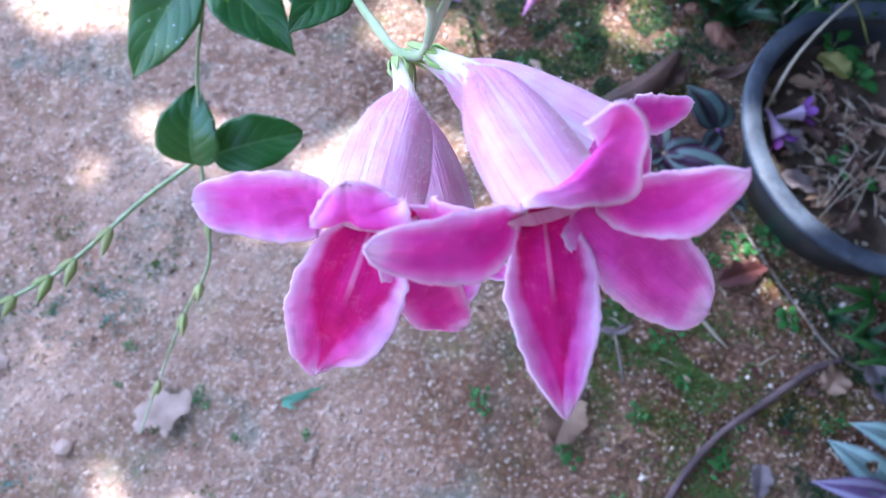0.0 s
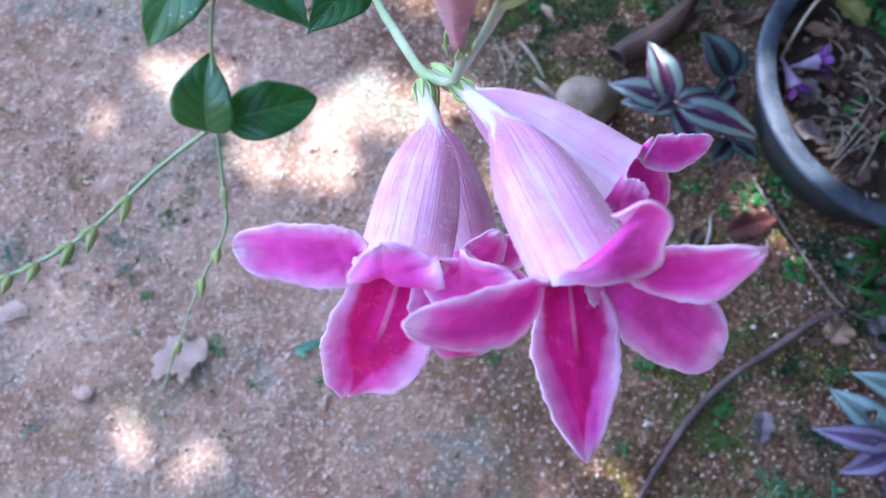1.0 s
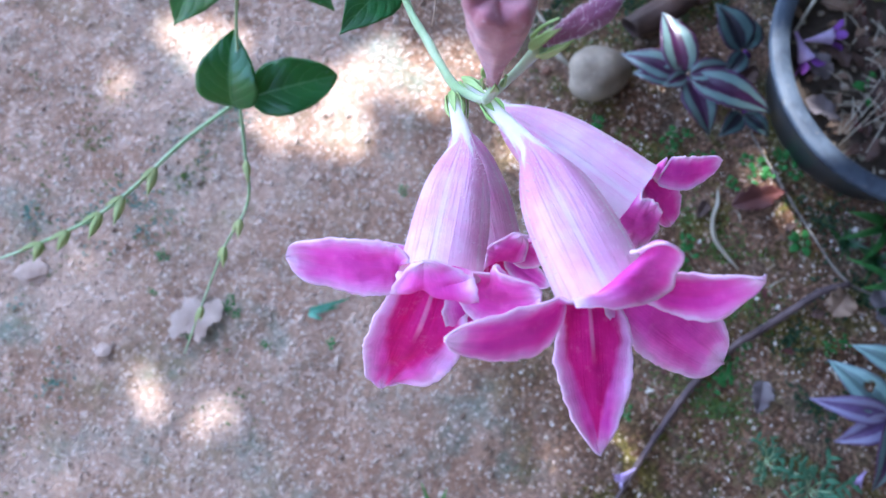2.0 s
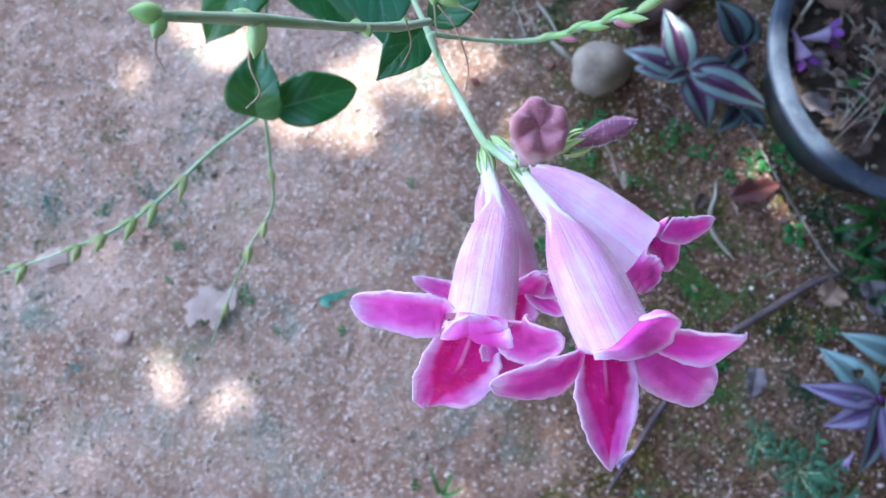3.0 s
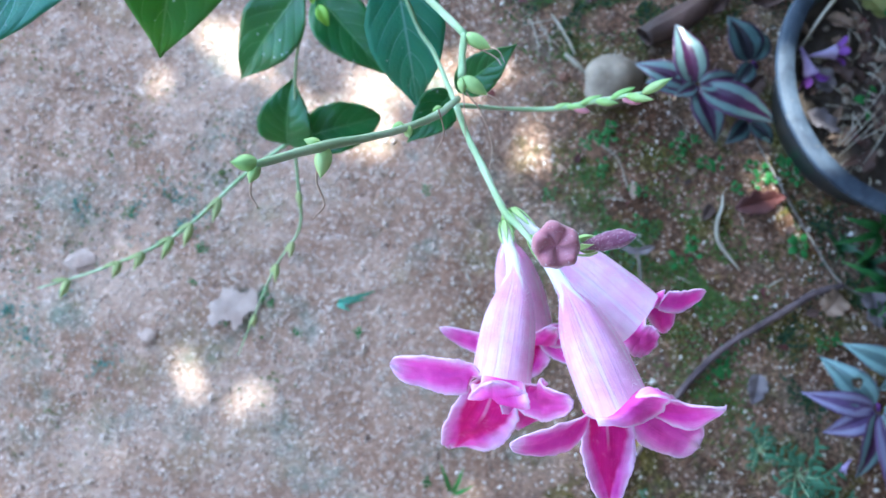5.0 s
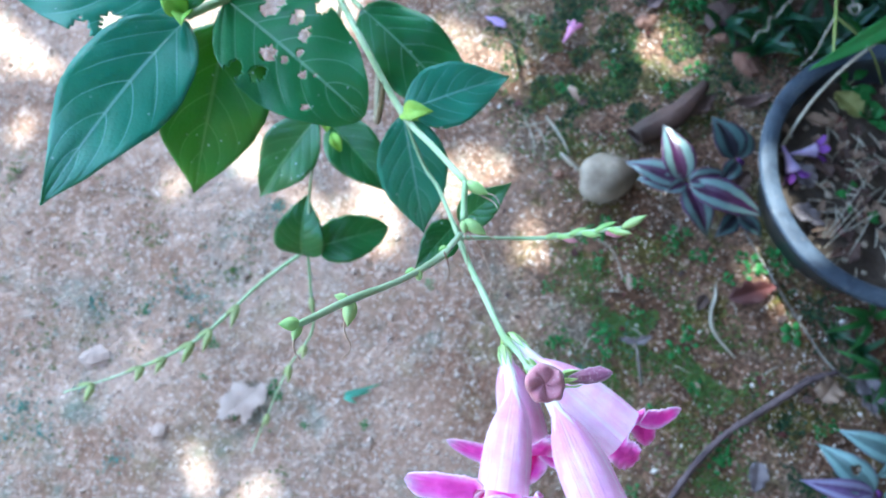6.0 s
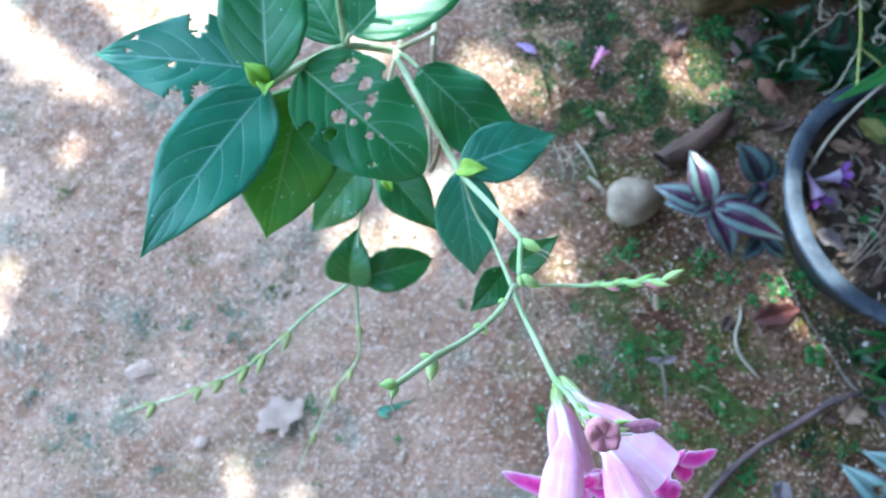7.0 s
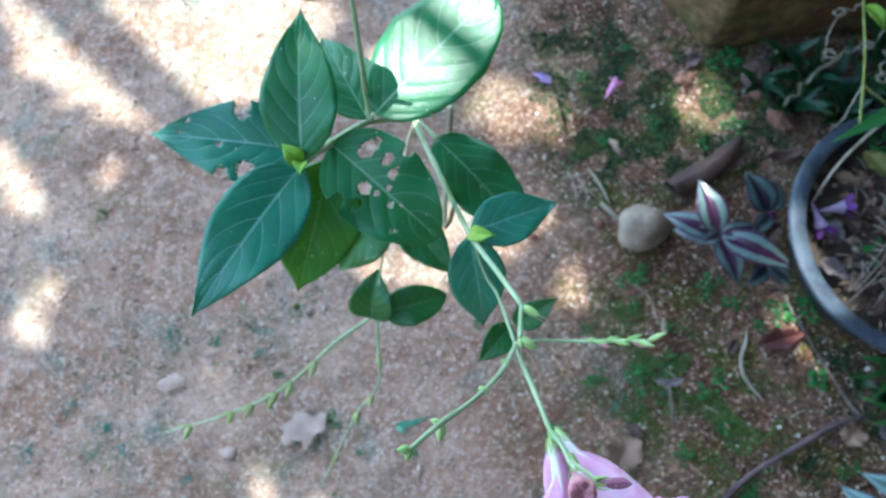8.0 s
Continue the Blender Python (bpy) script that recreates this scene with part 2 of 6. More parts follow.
def stripe_leaf_material(name, dark, light, band, amount):
    g = Graph(name)
    s, v = g.uv()
    h = g.math("ABSOLUTE", g.math("MULTIPLY_ADD", v, 2.0, -1.0))
    n = g.noise(160, 4)
    hh = g.math("ADD", h, g.math("MULTIPLY_ADD", n, 0.16, -0.08))
    silver = g.math("MULTIPLY", g.step(g.math("SUBTRACT", hh, g.math("MULTIPLY_ADD", s, -0.16, 0.06)), 0.32, 0.42), g.math("SUBTRACT", 1.0, g.step(hh, 0.76, 0.88)))
    purple = g.mix(n, dark, light)
    colour = g.mix(g.math("MULTIPLY", silver, amount), purple, band)
    colour = g.mix(g.math("MULTIPLY", g.step(hh, 0.90, 1.0), 0.5), colour, (0.12, 0.045, 0.14))
    colour = g.vary(colour, g.noise(500, 3), 0.2)
    return g.finish(colour, 0.33, g.bump(n, 0.3, 0.0008), glow=0.12, specular=0.6)


def worn_plastic():
    """Black plastic, greyed by the sun, with pale scuffs that run round the rim."""
    g = Graph("worn_grey_plastic")
    at = g.place()
    xyz = g.node("SeparateXYZ", (0, at))
    ang = g.math("ARCTAN2", xyz.outputs[1], xyz.outputs[0])
    rad = g.math("SQRT", g.math("ADD", g.math("MULTIPLY", xyz.outputs[0], xyz.outputs[0]), g.math("MULTIPLY", xyz.outputs[1], xyz.outputs[1])))
    n, big = g.noise(260, 5, at), g.noise(38, 4, at)
    colour = g.mix(g.step(big, 0.35, 0.65), (0.020, 0.028, 0.045), (0.046, 0.060, 0.084))
    scuff = g.step(g.streaks(ang, rad, 4.0, 900.0), 0.58, 0.72)
    colour = g.mix(g.math("MULTIPLY", scuff, g.math("MULTIPLY", g.step(big, 0.40, 0.60), 0.45)), colour, (0.19, 0.21, 0.23))
    colour = g.mix(g.math("MULTIPLY", g.step(n, 0.62, 0.72), 0.5), colour, (0.14, 0.115, 0.09))
    return g.finish(g.vary(colour, n, 0.2), g.math("MULTIPLY_ADD", big, 0.25, 0.46), g.bump(g.math("ADD", n, scuff), 0.3, 0.0008), specular=0.4)


def pebble_material():
    g = Graph("grey_brown_pebble")
    at = g.place()
    n, big, speck = g.noise(160, 6, at), g.noise(34, 4, at), g.noise(620, 3, at, 0.8)
    colour = g.mix(g.step(big, 0.32, 0.68), (0.140, 0.106, 0.076), (0.270, 0.218, 0.168))
    colour = g.mix(g.math("MULTIPLY", g.step(speck, 0.60, 0.70), 0.5), colour, (0.07, 0.055, 0.045))
    colour = g.mix(g.math("MULTIPLY", g.step(n, 0.60, 0.75), 0.4), colour, (0.42, 0.37, 0.31))
    return g.finish(colour, 0.7, g.bump(g.math("ADD", n, speck), 0.35, 0.0010), specular=0.35)


def stained_render():
    """Old ochre render with rust-red and mossy stains."""
    g = Graph("mossy_render")
    at = g.place()
    n, mid, big = g.noise(240, 6, at, 0.7), g.noise(46, 5, at), g.noise(15, 4, at)
    colour = g.mix(g.step(mid, 0.35, 0.65), (0.075, 0.052, 0.024), (0.185, 0.125, 0.060))
    colour = g.mix(g.math("MULTIPLY", g.step(big, 0.50, 0.66), 0.7), colour, (0.175, 0.072, 0.030))
    moss = g.step(g.noise(24, 5, g.node("Mapping", (0, at), (1, (2.0, 5.0, 1.0))).outputs[0]), 0.50, 0.64)
    colour = g.mix(g.math("MULTIPLY", moss, 0.65), colour, (0.055, 0.070, 0.020))
    colour = g.vary(colour, n, 0.35)
    return g.finish(colour, 0.92, g.bump(g.math("ADD", n, mid), 0.7, 0.003), specular=0.2)


PETAL = petal_material("petal_pink", False)
PETAL_DEEP = petal_material("petal_crimson_centre", True)
TUBE = tube_material()
THROAT = throat_material()
LEAF = leaf_material("deep_green_leaf", (0.020, 0.150, 0.046), (0.040, 0.225, 0.076), (0.26, 0.46, 0.28))
LEAF_BLUE = leaf_material("blue_green_leaf", (0.028, 0.185, 0.118), (0.052, 0.262, 0.172), (0.28, 0.50, 0.42))
LEAF_WARM = leaf_material("yellowing_green_leaf", (0.022, 0.155, 0.022), (0.046, 0.225, 0.030), (0.20, 0.40, 0.12), glow=0.36, yellow=0.10)
LEAF_SMALL = leaf_material("small_green_leaf", (0.012, 0.092, 0.024), (0.026, 0.145, 0.036), (0.16, 0.34, 0.13))
MIDRIB = plain("pale_green_rib", (0.28, 0.45, 0.22), (0.40, 0.55, 0.32), 0.5, 300)
STEM = plain("green_stem", (0.25, 0.39, 0.18), (0.39, 0.51, 0.30), 0.5, 350, sheen=0.3, glow=0.1)
STEM_OLD = plain("woody_stem", (0.16, 0.13, 0.085), (0.27, 0.25, 0.16), 0.8, 250, 0.6, 0.0012)
STEM_VINE = plain("yellow_green_vine", (0.20, 0.25, 0.055), (0.36, 0.40, 0.12), 0.55, 250)
STEM_PALE = plain("pale_stem", (0.48, 0.50, 0.34), (0.62, 0.62, 0.46), 0.6, 250)
BRACT = plain("yellow_green_bract", (0.24, 0.48, 0.05), (0.40, 0.62, 0.10), 0.45, 260, glow=0.3)
SEPAL = plain("green_sepal", (0.20, 0.42, 0.09), (0.44, 0.58, 0.24), 0.5, 300, glow=0.2)
STYLE = plain("white_style", (0.82, 0.74, 0.82), (0.92, 0.88, 0.92), 0.5, 300, glow=0.2)
BUD_SMALL = plain("purple_downy_bud", (0.13, 0.030, 0.085), (0.29, 0.105, 0.19), 0.75, 420, 0.6, 0.0010, glow=0.1, sheen=0.35, spread=0.3)
# damp grit, with some of the shade put into its darker colours
GRIT_DAMP_SHADED = by_island("damp_shaded_grit", [(0.17, 0.115, 0.085), (0.10, 0.063, 0.042), (0.30, 0.24, 0.195), (0.07, 0.040, 0.028), (0.52, 0.46, 0.41), (0.12, 0.075, 0.050)])
BUD = plain("mauve_bud", (0.338, 0.111, 0.150), (0.572, 0.260, 0.293), 0.75, 420, 0.6, 0.0010, glow=0.1, sheen=0.35, spread=0.3)
DRY_HAIR = plain("dry_brown_style", (0.25, 0.15, 0.10), (0.40, 0.28, 0.20), 0.7, 300)
SOIL = soil_material()
GRIT = by_island("grit", [(0.37, 0.29, 0.245), (0.31, 0.225, 0.18), (0.74, 0.70, 0.66), (0.25, 0.17, 0.135), (0.38, 0.30, 0.25), (0.17, 0.115, 0.09), (0.33, 0.25, 0.20)])
MOSS = by_island("moss_leaflets", [(0.078, 0.125, 0.026), (0.120, 0.160, 0.033), (0.065, 0.135, 0.048), (0.150, 0.170, 0.042)], 0.8, 0.15)
MOSS_TEAL = by_island("teal_algae_leaflets", [(0.11, 0.22, 0.19), (0.14, 0.26, 0.23), (0.10, 0.21, 0.15), (0.18, 0.29, 0.26)], 0.8, 0.15)
# blue-green moss, its tone darkened to stand in for shade
MOSS_SHADED = by_island("shaded_moss_leaflets", [(0.016, 0.045, 0.020), (0.026, 0.060, 0.022), (0.040, 0.070, 0.016), (0.020, 0.050, 0.028), (0.070, 0.085, 0.025), (0.075, 0.050, 0.025)], 0.7, 0.15)
RIM = worn_plastic()
WEED = by_island("weed_leaf", [(0.035, 0.15, 0.035), (0.055, 0.20, 0.045), (0.03, 0.12, 0.05), (0.085, 0.21, 0.045)], 0.55, 0.25)
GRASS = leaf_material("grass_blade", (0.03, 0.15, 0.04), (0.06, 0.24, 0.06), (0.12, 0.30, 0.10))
# darker copy of GRASS, with the shade by pot and planter put into its colour
GRASS_SHADED = leaf_material("shaded_grass_blade", (0.008, 0.040, 0.022), (0.016, 0.068, 0.032), (0.04, 0.12, 0.06))
STRIPED = stripe_leaf_material("striped_leaf", (0.014, 0.005, 0.015), (0.062, 0.017, 0.062), (0.115, 0.185, 0.175), 0.85)
# STRIPED again in darker tones, which carry the deep shade beside the pot
STRIPED_SHADED = stripe_leaf_material("shaded_striped_leaf", (0.005, 0.006, 0.009), (0.020, 0.015, 0.026), (0.062, 0.108, 0.108), 0.85)
STRIPED_SILVER = stripe_leaf_material("silvery_striped_leaf", (0.055, 0.105, 0.105), (0.095, 0.140, 0.145), (0.17, 0.27, 0.265), 0.9)
STRIPED_MAUVE = stripe_leaf_material("mauve_striped_leaf", (0.055, 0.030, 0.090), (0.130, 0.080, 0.190), (0.22, 0.21, 0.32), 0.85)
FEATHER = by_island("grey_green_weed_leaf", [(0.060, 0.150, 0.085), (0.090, 0.200, 0.120), (0.050, 0.160, 0.060), (0.130, 0.230, 0.170)], 0.6, 0.25)
DRY_OCHRE = plain("dry_ochre_leaf", (0.125, 0.080, 0.055), (0.225, 0.150, 0.108), 0.85, 160, 0.6, 0.0015)
YELLOWING = plain("yellowing_leaf", (0.120, 0.125, 0.035), (0.240, 0.235, 0.075), 0.6, 120, 0.3, 0.0008, glow=0.2)
SPENT = plain("spent_calyx", (0.300, 0.380, 0.130), (0.450, 0.500, 0.230), 0.6, 200, 0.3, 0.0005, glow=0.2)
DRY_PALE = plain("bleached_leaf", (0.275, 0.200, 0.168), (0.400, 0.312, 0.270), 0.85, 160, 0.6, 0.0012)
DRY_MAUVE = plain("dry_mauve_leaf", (0.085, 0.068, 0.076), (0.165, 0.138, 0.145), 0.85, 160, 0.6, 0.0015)
PEBBLE = pebble_material()
BRICK = plain("crumbled_brick", (0.125, 0.058, 0.038), (0.230, 0.120, 0.085), 0.9, 160, 0.8, 0.002, spread=0.3)
CLAY = plain("dry_clay", (0.28, 0.20, 0.165), (0.40, 0.305, 0.26), 0.92, 160, 0.8, 0.002, spread=0.25)
GREY_STALK = plain("grey_dry_stalk", (0.11, 0.092, 0.080), (0.20, 0.17, 0.145), 0.85, 200, 0.6, 0.001)
DRY_TAN = plain("dry_tan_leaf", (0.21, 0.14, 0.10), (0.35, 0.255, 0.20), 0.85, 160, 0.6, 0.0015)
DRY_BROWN = plain("dry_brown_leaf", (0.038, 0.021, 0.017), (0.090, 0.050, 0.040), 0.7, 120, 0.6, 0.0015)
DRY_RED = plain("dry_red_leaf", (0.045, 0.013, 0.012), (0.10, 0.026, 0.022), 0.7, 120, 0.6, 0.0015)
STRAW = plain("straw", (0.22, 0.19, 0.145), (0.36, 0.32, 0.26), 0.75, 160, 0.5, 0.001)
TWIG = plain("twig_bark", (0.046, 0.030, 0.034), (0.115, 0.080, 0.083), 0.85, 200, 0.7, 0.0015)
POT = plain("black_plastic", (0.016, 0.019, 0.026), (0.034, 0.039, 0.050), 0.36, 90, 0.3, 0.0008, specular=0.5)
POT_SOIL = plain("potting_soil", (0.032, 0.022, 0.016), (0.095, 0.070, 0.054), 0.95, 140, 0.9, 0.003, spread=0.4)
# dark, so that the added walls throw little light back
BLOCKER = plain("light_blocker", (0.060, 0.058, 0.042), (0.12, 0.105, 0.075), 0.9, 14, 0.5, 0.004)
CONCRETE = stained_render()
FALLEN = plain("violet_petal", (0.36, 0.24, 0.50), (0.56, 0.47, 0.68), 0.6, 200, glow=0.3)
FALLEN_DARK = plain("purple_petal", (0.11, 0.025, 0.19), (0.23, 0.075, 0.35), 0.6, 200, glow=0.3)
FALLEN_PINK = plain("pink_petal", (0.62, 0.20, 0.44), (0.80, 0.45, 0.66), 0.6, 200, glow=0.3)
BARK = plain("tree_bark", (0.10, 0.075, 0.055), (0.19, 0.15, 0.12), 0.9, 40, 0.8, 0.008)
CROWN = by_island("tree_leaf", [(0.03, 0.09, 0.02), (0.045, 0.12, 0.03), (0.06, 0.13, 0.03)], 0.5, 0.12)


# ---- mesh helpers ----
def V(*p):
    return Vector(p)


def bezier(a, b, c, s):
    return a * (1 - s) ** 2 + b * (2 * s * (1 - s)) + c * s * s


def spline(points, steps):
    """Catmull-Rom through the points."""
    pts = [Vector(p) for p in points]
    if len(pts) < 3:
        return [pts[0].lerp(pts[-1], k / steps) for k in range(steps + 1)]
    pts = [2 * pts[0] - pts[1], *pts, 2 * pts[-1] - pts[-2]]
    out = []
    n = len(pts) - 3
    for k in range(steps + 1):
        f = k / steps * n
        i = min(int(f), n - 1)
        t = f - i
        a, b, c, d = pts[i : i + 4]
        out.append(0.5 * (2 * b + (c - a) * t + (2 * a - 5 * b + 4 * c - d) * t * t + (3 * b - a - 3 * c + d) * t**3))
    return out


def part(name, bm, material, parent=None, label="", smooth=True):
    """Links a bmesh as one mesh object."""
    me = bpy.data.meshes.new(name)
    bmesh.ops.recalc_face_normals(bm, faces=bm.faces) if not bm.loops.layers.uv else None
    bm.to_mesh(me)
    bm.free()
    me.materials.append(material)
    if smooth:
        me.polygons.foreach_set("use_smooth", [True] * len(me.polygons))
    ob = new(name, me)
    if parent:
        ob.parent = parent
    if label:
        tagged(ob, label)
    return ob


def raw(name, verts, faces, material, parent=None, smooth=False):
    me = bpy.data.meshes.new(name)
    me.from_pydata(verts, [], faces)
    me.materials.append(material)
    if smooth:
        me.polygons.foreach_set("use_smooth", [True] * len(me.polygons))
    ob = new(name, me)
    if parent:
        ob.parent = parent
    return ob


def thing(name, label, category, group="", at=None):
    ob = new(name)
    if at:
        ob.location = at
    ob.empty_display_size = 0.01
    return tagged(ob, label, category, group)


def grid(fn, nu, nv, drop=None, closed=False):
    """A sheet of nu by nv cells, fn(s, t) with s and t from 0 to 1, which also become its UV."""
    bm = bmesh.new()
    uv = bm.loops.layers.uv.new("UVMap")
    rows = [[bm.verts.new(fn(i / nu, j / nv)) for j in range(nv if closed else nv + 1)] for i in range(nu + 1)]
    for i in range(nu):
        for j in range(nv):
            if drop and drop((i + 0.5) / nu, (j + 0.5) / nv):
                continue
            j1 = (j + 1) % nv if closed else j + 1
            f = bm.faces.new((rows[i][j], rows[i + 1][j], rows[i + 1][j1], rows[i][j1]))
            for loop, (a, b) in zip(f.loops, ((i, j), (i + 1, j), (i + 1, j + 1), (i, j + 1))):
                loop[uv].uv = (a / nu, b / nv)
    return bm


def thicken(ob, t):
    m = ob.modifiers.new("thickness", "SOLIDIFY")
    m.thickness, m.offset = t, 0.0
    return ob


def tube(points, radii, steps=24, around=8, lumps=0.0):
    """A round stem along the points; radii are spread evenly along it. Closed at both ends."""
    line = spline(points, steps)
    bm = bmesh.new()
    side = None
    rings = []
    for k, p in enumerate(line):
        d = (line[min(k + 1, steps)] - line[max(k - 1, 0)]).normalized()
        if side is None:
            side = d.orthogonal().normalized()
        side = (side - d * side.dot(d)).normalized()
        up = d.cross(side)
        f = k / steps * (len(radii) - 1)
        i = min(int(f), len(radii) - 2)
        r = radii[i] + (radii[i + 1] - radii[i]) * (f - i)
        ring = []
        for j in range(around):
            a = 2 * math.pi * j / around
            rr = r * (1 + lumps * noise.noise(p * 180 + V(j, 0, 0)))
            ring.append(bm.verts.new(p + (side * math.cos(a) + up * math.sin(a)) * rr))
        rings.append(ring)
    for a, b in zip(rings, rings[1:]):
        for j in range(around):
            bm.faces.new((a[j], a[(j + 1) % around], b[(j + 1) % around], b[j]))
    bm.faces.new(rings[0][::-1])
    bm.faces.new(rings[-1])
    return bm


def blob(centre, radii, turn=None, seg=16, ring=10, rough=0.1, freq=1.2, seed=0.0):
    """A rounded, uneven solid."""
    bm = bmesh.new()
    bmesh.ops.create_uvsphere(bm, u_segments=seg, v_segments=ring, radius=1.0)
    bm.loops.layers.uv.remove(bm.loops.layers.uv[0]) if bm.loops.layers.uv else None
    for v in bm.verts:
        k = 1 + rough * noise.noise(v.co * freq + V(seed, seed * 2, 0))
        p = V(v.co.x * radii[0], v.co.y * radii[1], v.co.z * radii[2]) * k
        v.co = Vector(centre) + (turn @ p if turn else p)
    return bm


def ovate(s, wide=0.36, point=0.9):
    """The half-width of an ovate leaf with a drawn-out tip, 1 at its widest."""
    k = wide / (1 - wide) * point
    return (s**k * (1 - s) ** point) / (wide**k * (1 - wide) ** point)


def leaf(base, tip, up, width, material, parent=None, arch=0.06, fold=0.25, wave=0.03, wide=0.37, point=1.2, nu=26, nv=14, holes=(), name="leaf", label="", rib=MIDRIB, curl=0.0, seed=None, ragged=0.04):
    """A leaf blade with its raised midrib as a part."""
    base, tip = Vector(base), Vector(tip)
    ax = tip - base
    length = ax.length
    side = ax.cross(Vector(up)).normalized()
    n = side.cross(ax).normalized()
    seed = random.random() * 50 if seed is None else seed

    def centre(s):
        return base + ax * s + n * (length * (arch * 4 * s * (1 - s) - curl * s * s * s))

    def at(s, t):
        h = 2 * t - 1
        w = width / 2 * ovate(min(max(s, 0.004), 0.997), wide, point)
        w *= 1 + ragged * noise.noise(V(s * 9, seed, math.copysign(3, h))) + ragged * 0.5 * noise.noise(V(s * 31, seed, math.copysign(3, h)))
        rise = fold * abs(h) * w - 0.35 * fold * h * h * w
        ripple = wave * width * math.sin(s * 15 + seed + (1.5 if h > 0 else 0)) * h * h
        lateral = 0.0028 * width * math.cos(2 * math.pi * (6.0 * s**0.9 - 2.1 * abs(h) ** 1.3)) * (1 - abs(h)) * min(1, abs(h) * 5)
        return centre(s) + side * (h * w) + n * (rise + ripple + lateral)

    def gone(s, t):
        h = 2 * t - 1
        return any(((s - a) / ra) ** 2 + ((h - b) / rb) ** 2 < 1 + 0.8 * noise.noise(V(s * 26, h * 12, seed)) + 0.5 * noise.noise(V(s * 70, h * 30, seed)) for a, b, ra, rb in holes)

    ob = part(name, grid(at, nu, nv, gone if holes else None), material, parent, label)
    thicken(ob, 0.0003 + 0.004 * width)
    if rib:
        r = 0.0002 + 0.0085 * width
        part("midrib", tube([centre(k / 6 * 0.97) - n * r * 0.25 for k in range(7)], [r, r * 0.75, r * 0.45, r * 0.2], 14, 6), rib, ob)
    return ob


# ---- the ground: one sheet to the horizon ----
def ground_height(x, y):
    near = max(0.0, 1 - max(abs(x) - 0.7, abs(y - 0.3) - 0.7, 0) / 0.8)
    p = V(x, y, 0)
    return near * (0.0045 * noise.noise(p * 9) + 0.0022 * noise.noise(p * 37) + 0.0011 * noise.noise(p * 120)) - 0.002


def stretched(lo, hi, cell, far, steps):
    mid = list(np.arange(lo, hi + cell / 2, cell))
    out = [cell * 1.6]
    while len(out) < steps:
        out.append(out[-1] * 1.48)
    grow = np.cumsum(out)
    grow = grow * (far / grow[-1]) if grow[-1] < far else grow
    return [lo - g for g in grow[::-1]] + mid + [hi + g for g in grow]


def build_ground():
    xs, ys = stretched(-0.72, 0.66, 0.0065, 300, 24), stretched(-0.16, 0.84, 0.0065, 300, 24)
    verts = [(x, y, ground_height(x, y)) for x in xs for y in ys]
    m = len(ys)
    faces = [(i * m + j, (i + 1) * m + j, (i + 1) * m + j + 1, i * m + j + 1) for i in range(len(xs) - 1) for j in range(m - 1)]
    ob = raw("ground", verts, faces, SOIL, smooth=True)
    tagged(ob, "bare brown sandy soil with moss, grit and algae", "ground", kind="structure")


build_ground()


def build_grit(damp):
    rnd = random.Random(4)
    verts, faces = [], []
    for _ in range(52000):
        x, y = rnd.uniform(-0.68, 0.6), rnd.uniform(-0.12, 0.78)
        if math.hypot(x - 0.496, y - 0.396) < 0.115:
            continue
        if (x > 0.1) != damp or (damp and rnd.random() < 0.40 - 0.9 * noise.noise(V(x, y, 0.3) * 13)):
            continue
        r = 0.0006 + 0.0013 * rnd.random() ** 2 + (0.0020 if rnd.random() < 0.015 else 0)
        z = ground_height(x, y) + r * 0.25
        a = rnd.uniform(0, 6.28)
        ca, sa = math.cos(a), math.sin(a)
        k = len(verts)
        rx, ry, rz = r * rnd.uniform(0.9, 1.6), r * rnd.uniform(0.7, 1.1), r * rnd.uniform(0.6, 1.0)
        for dx, dy, dz in ((1, 0, 0.1), (0.2, 1, -0.1), (-1, 0.2, 0), (-0.1, -1, 0.1), (0.2, 0.1, 1), (0, 0, -1)):
            dx, dy, dz = dx * rx, dy * ry, dz * rz
            verts.append((x + ca * dx - sa * dy, y + sa * dx + ca * dy, z + dz))
        faces += [(k + p, k + (p + 1) % 4, k + 4) for p in range(4)] + [(k + (p + 1) % 4, k + p, k + 5) for p in range(4)]
    tagged(raw("gravel", verts, faces, GRIT_DAMP_SHADED if damp else GRIT), "damp grit and tiny stones, colour darkened further for shade" if damp else "loose pale grit and tiny stones on the soil", "gravel", kind="stuff")


build_grit(False)
build_grit(True)

# patches where moss and algae grow: x, y, radius
MOSS_PATCHES = [(0.323, 0.214, 0.05), (0.347, 0.199, 0.05), (0.236, 0.257, 0.045), (0.256, 0.246, 0.04), (0.204, 0.314, 0.035), (0.292, 0.232, 0.04), (0.34, 0.222, 0.04), (0.212, 0.168, 0.03), (0.20, 0.52, 0.10), (0.28, 0.56, 0.10), (0.22, 0.60, 0.09), (0.33, 0.53, 0.07), (0.16, 0.50, 0.06), (0.38, 0.60, 0.08), (0.16, 0.56, 0.10), (0.25, 0.53, 0.09), (0.34, 0.60, 0.08), (0.12, 0.62, 0.07), (0.25, 0.27, 0.09), (0.31, 0.19, 0.09), (0.22, 0.20, 0.06), (-0.25, 0.32, 0.11), (-0.33, 0.22, 0.09), (-0.16, 0.30, 0.07), (-0.40, 0.40, 0.09), (-0.30, 0.08, 0.07), (0.33, 0.10, 0.06), (0.18, 0.44, 0.04), (-0.1, 0.1, 0.05)]


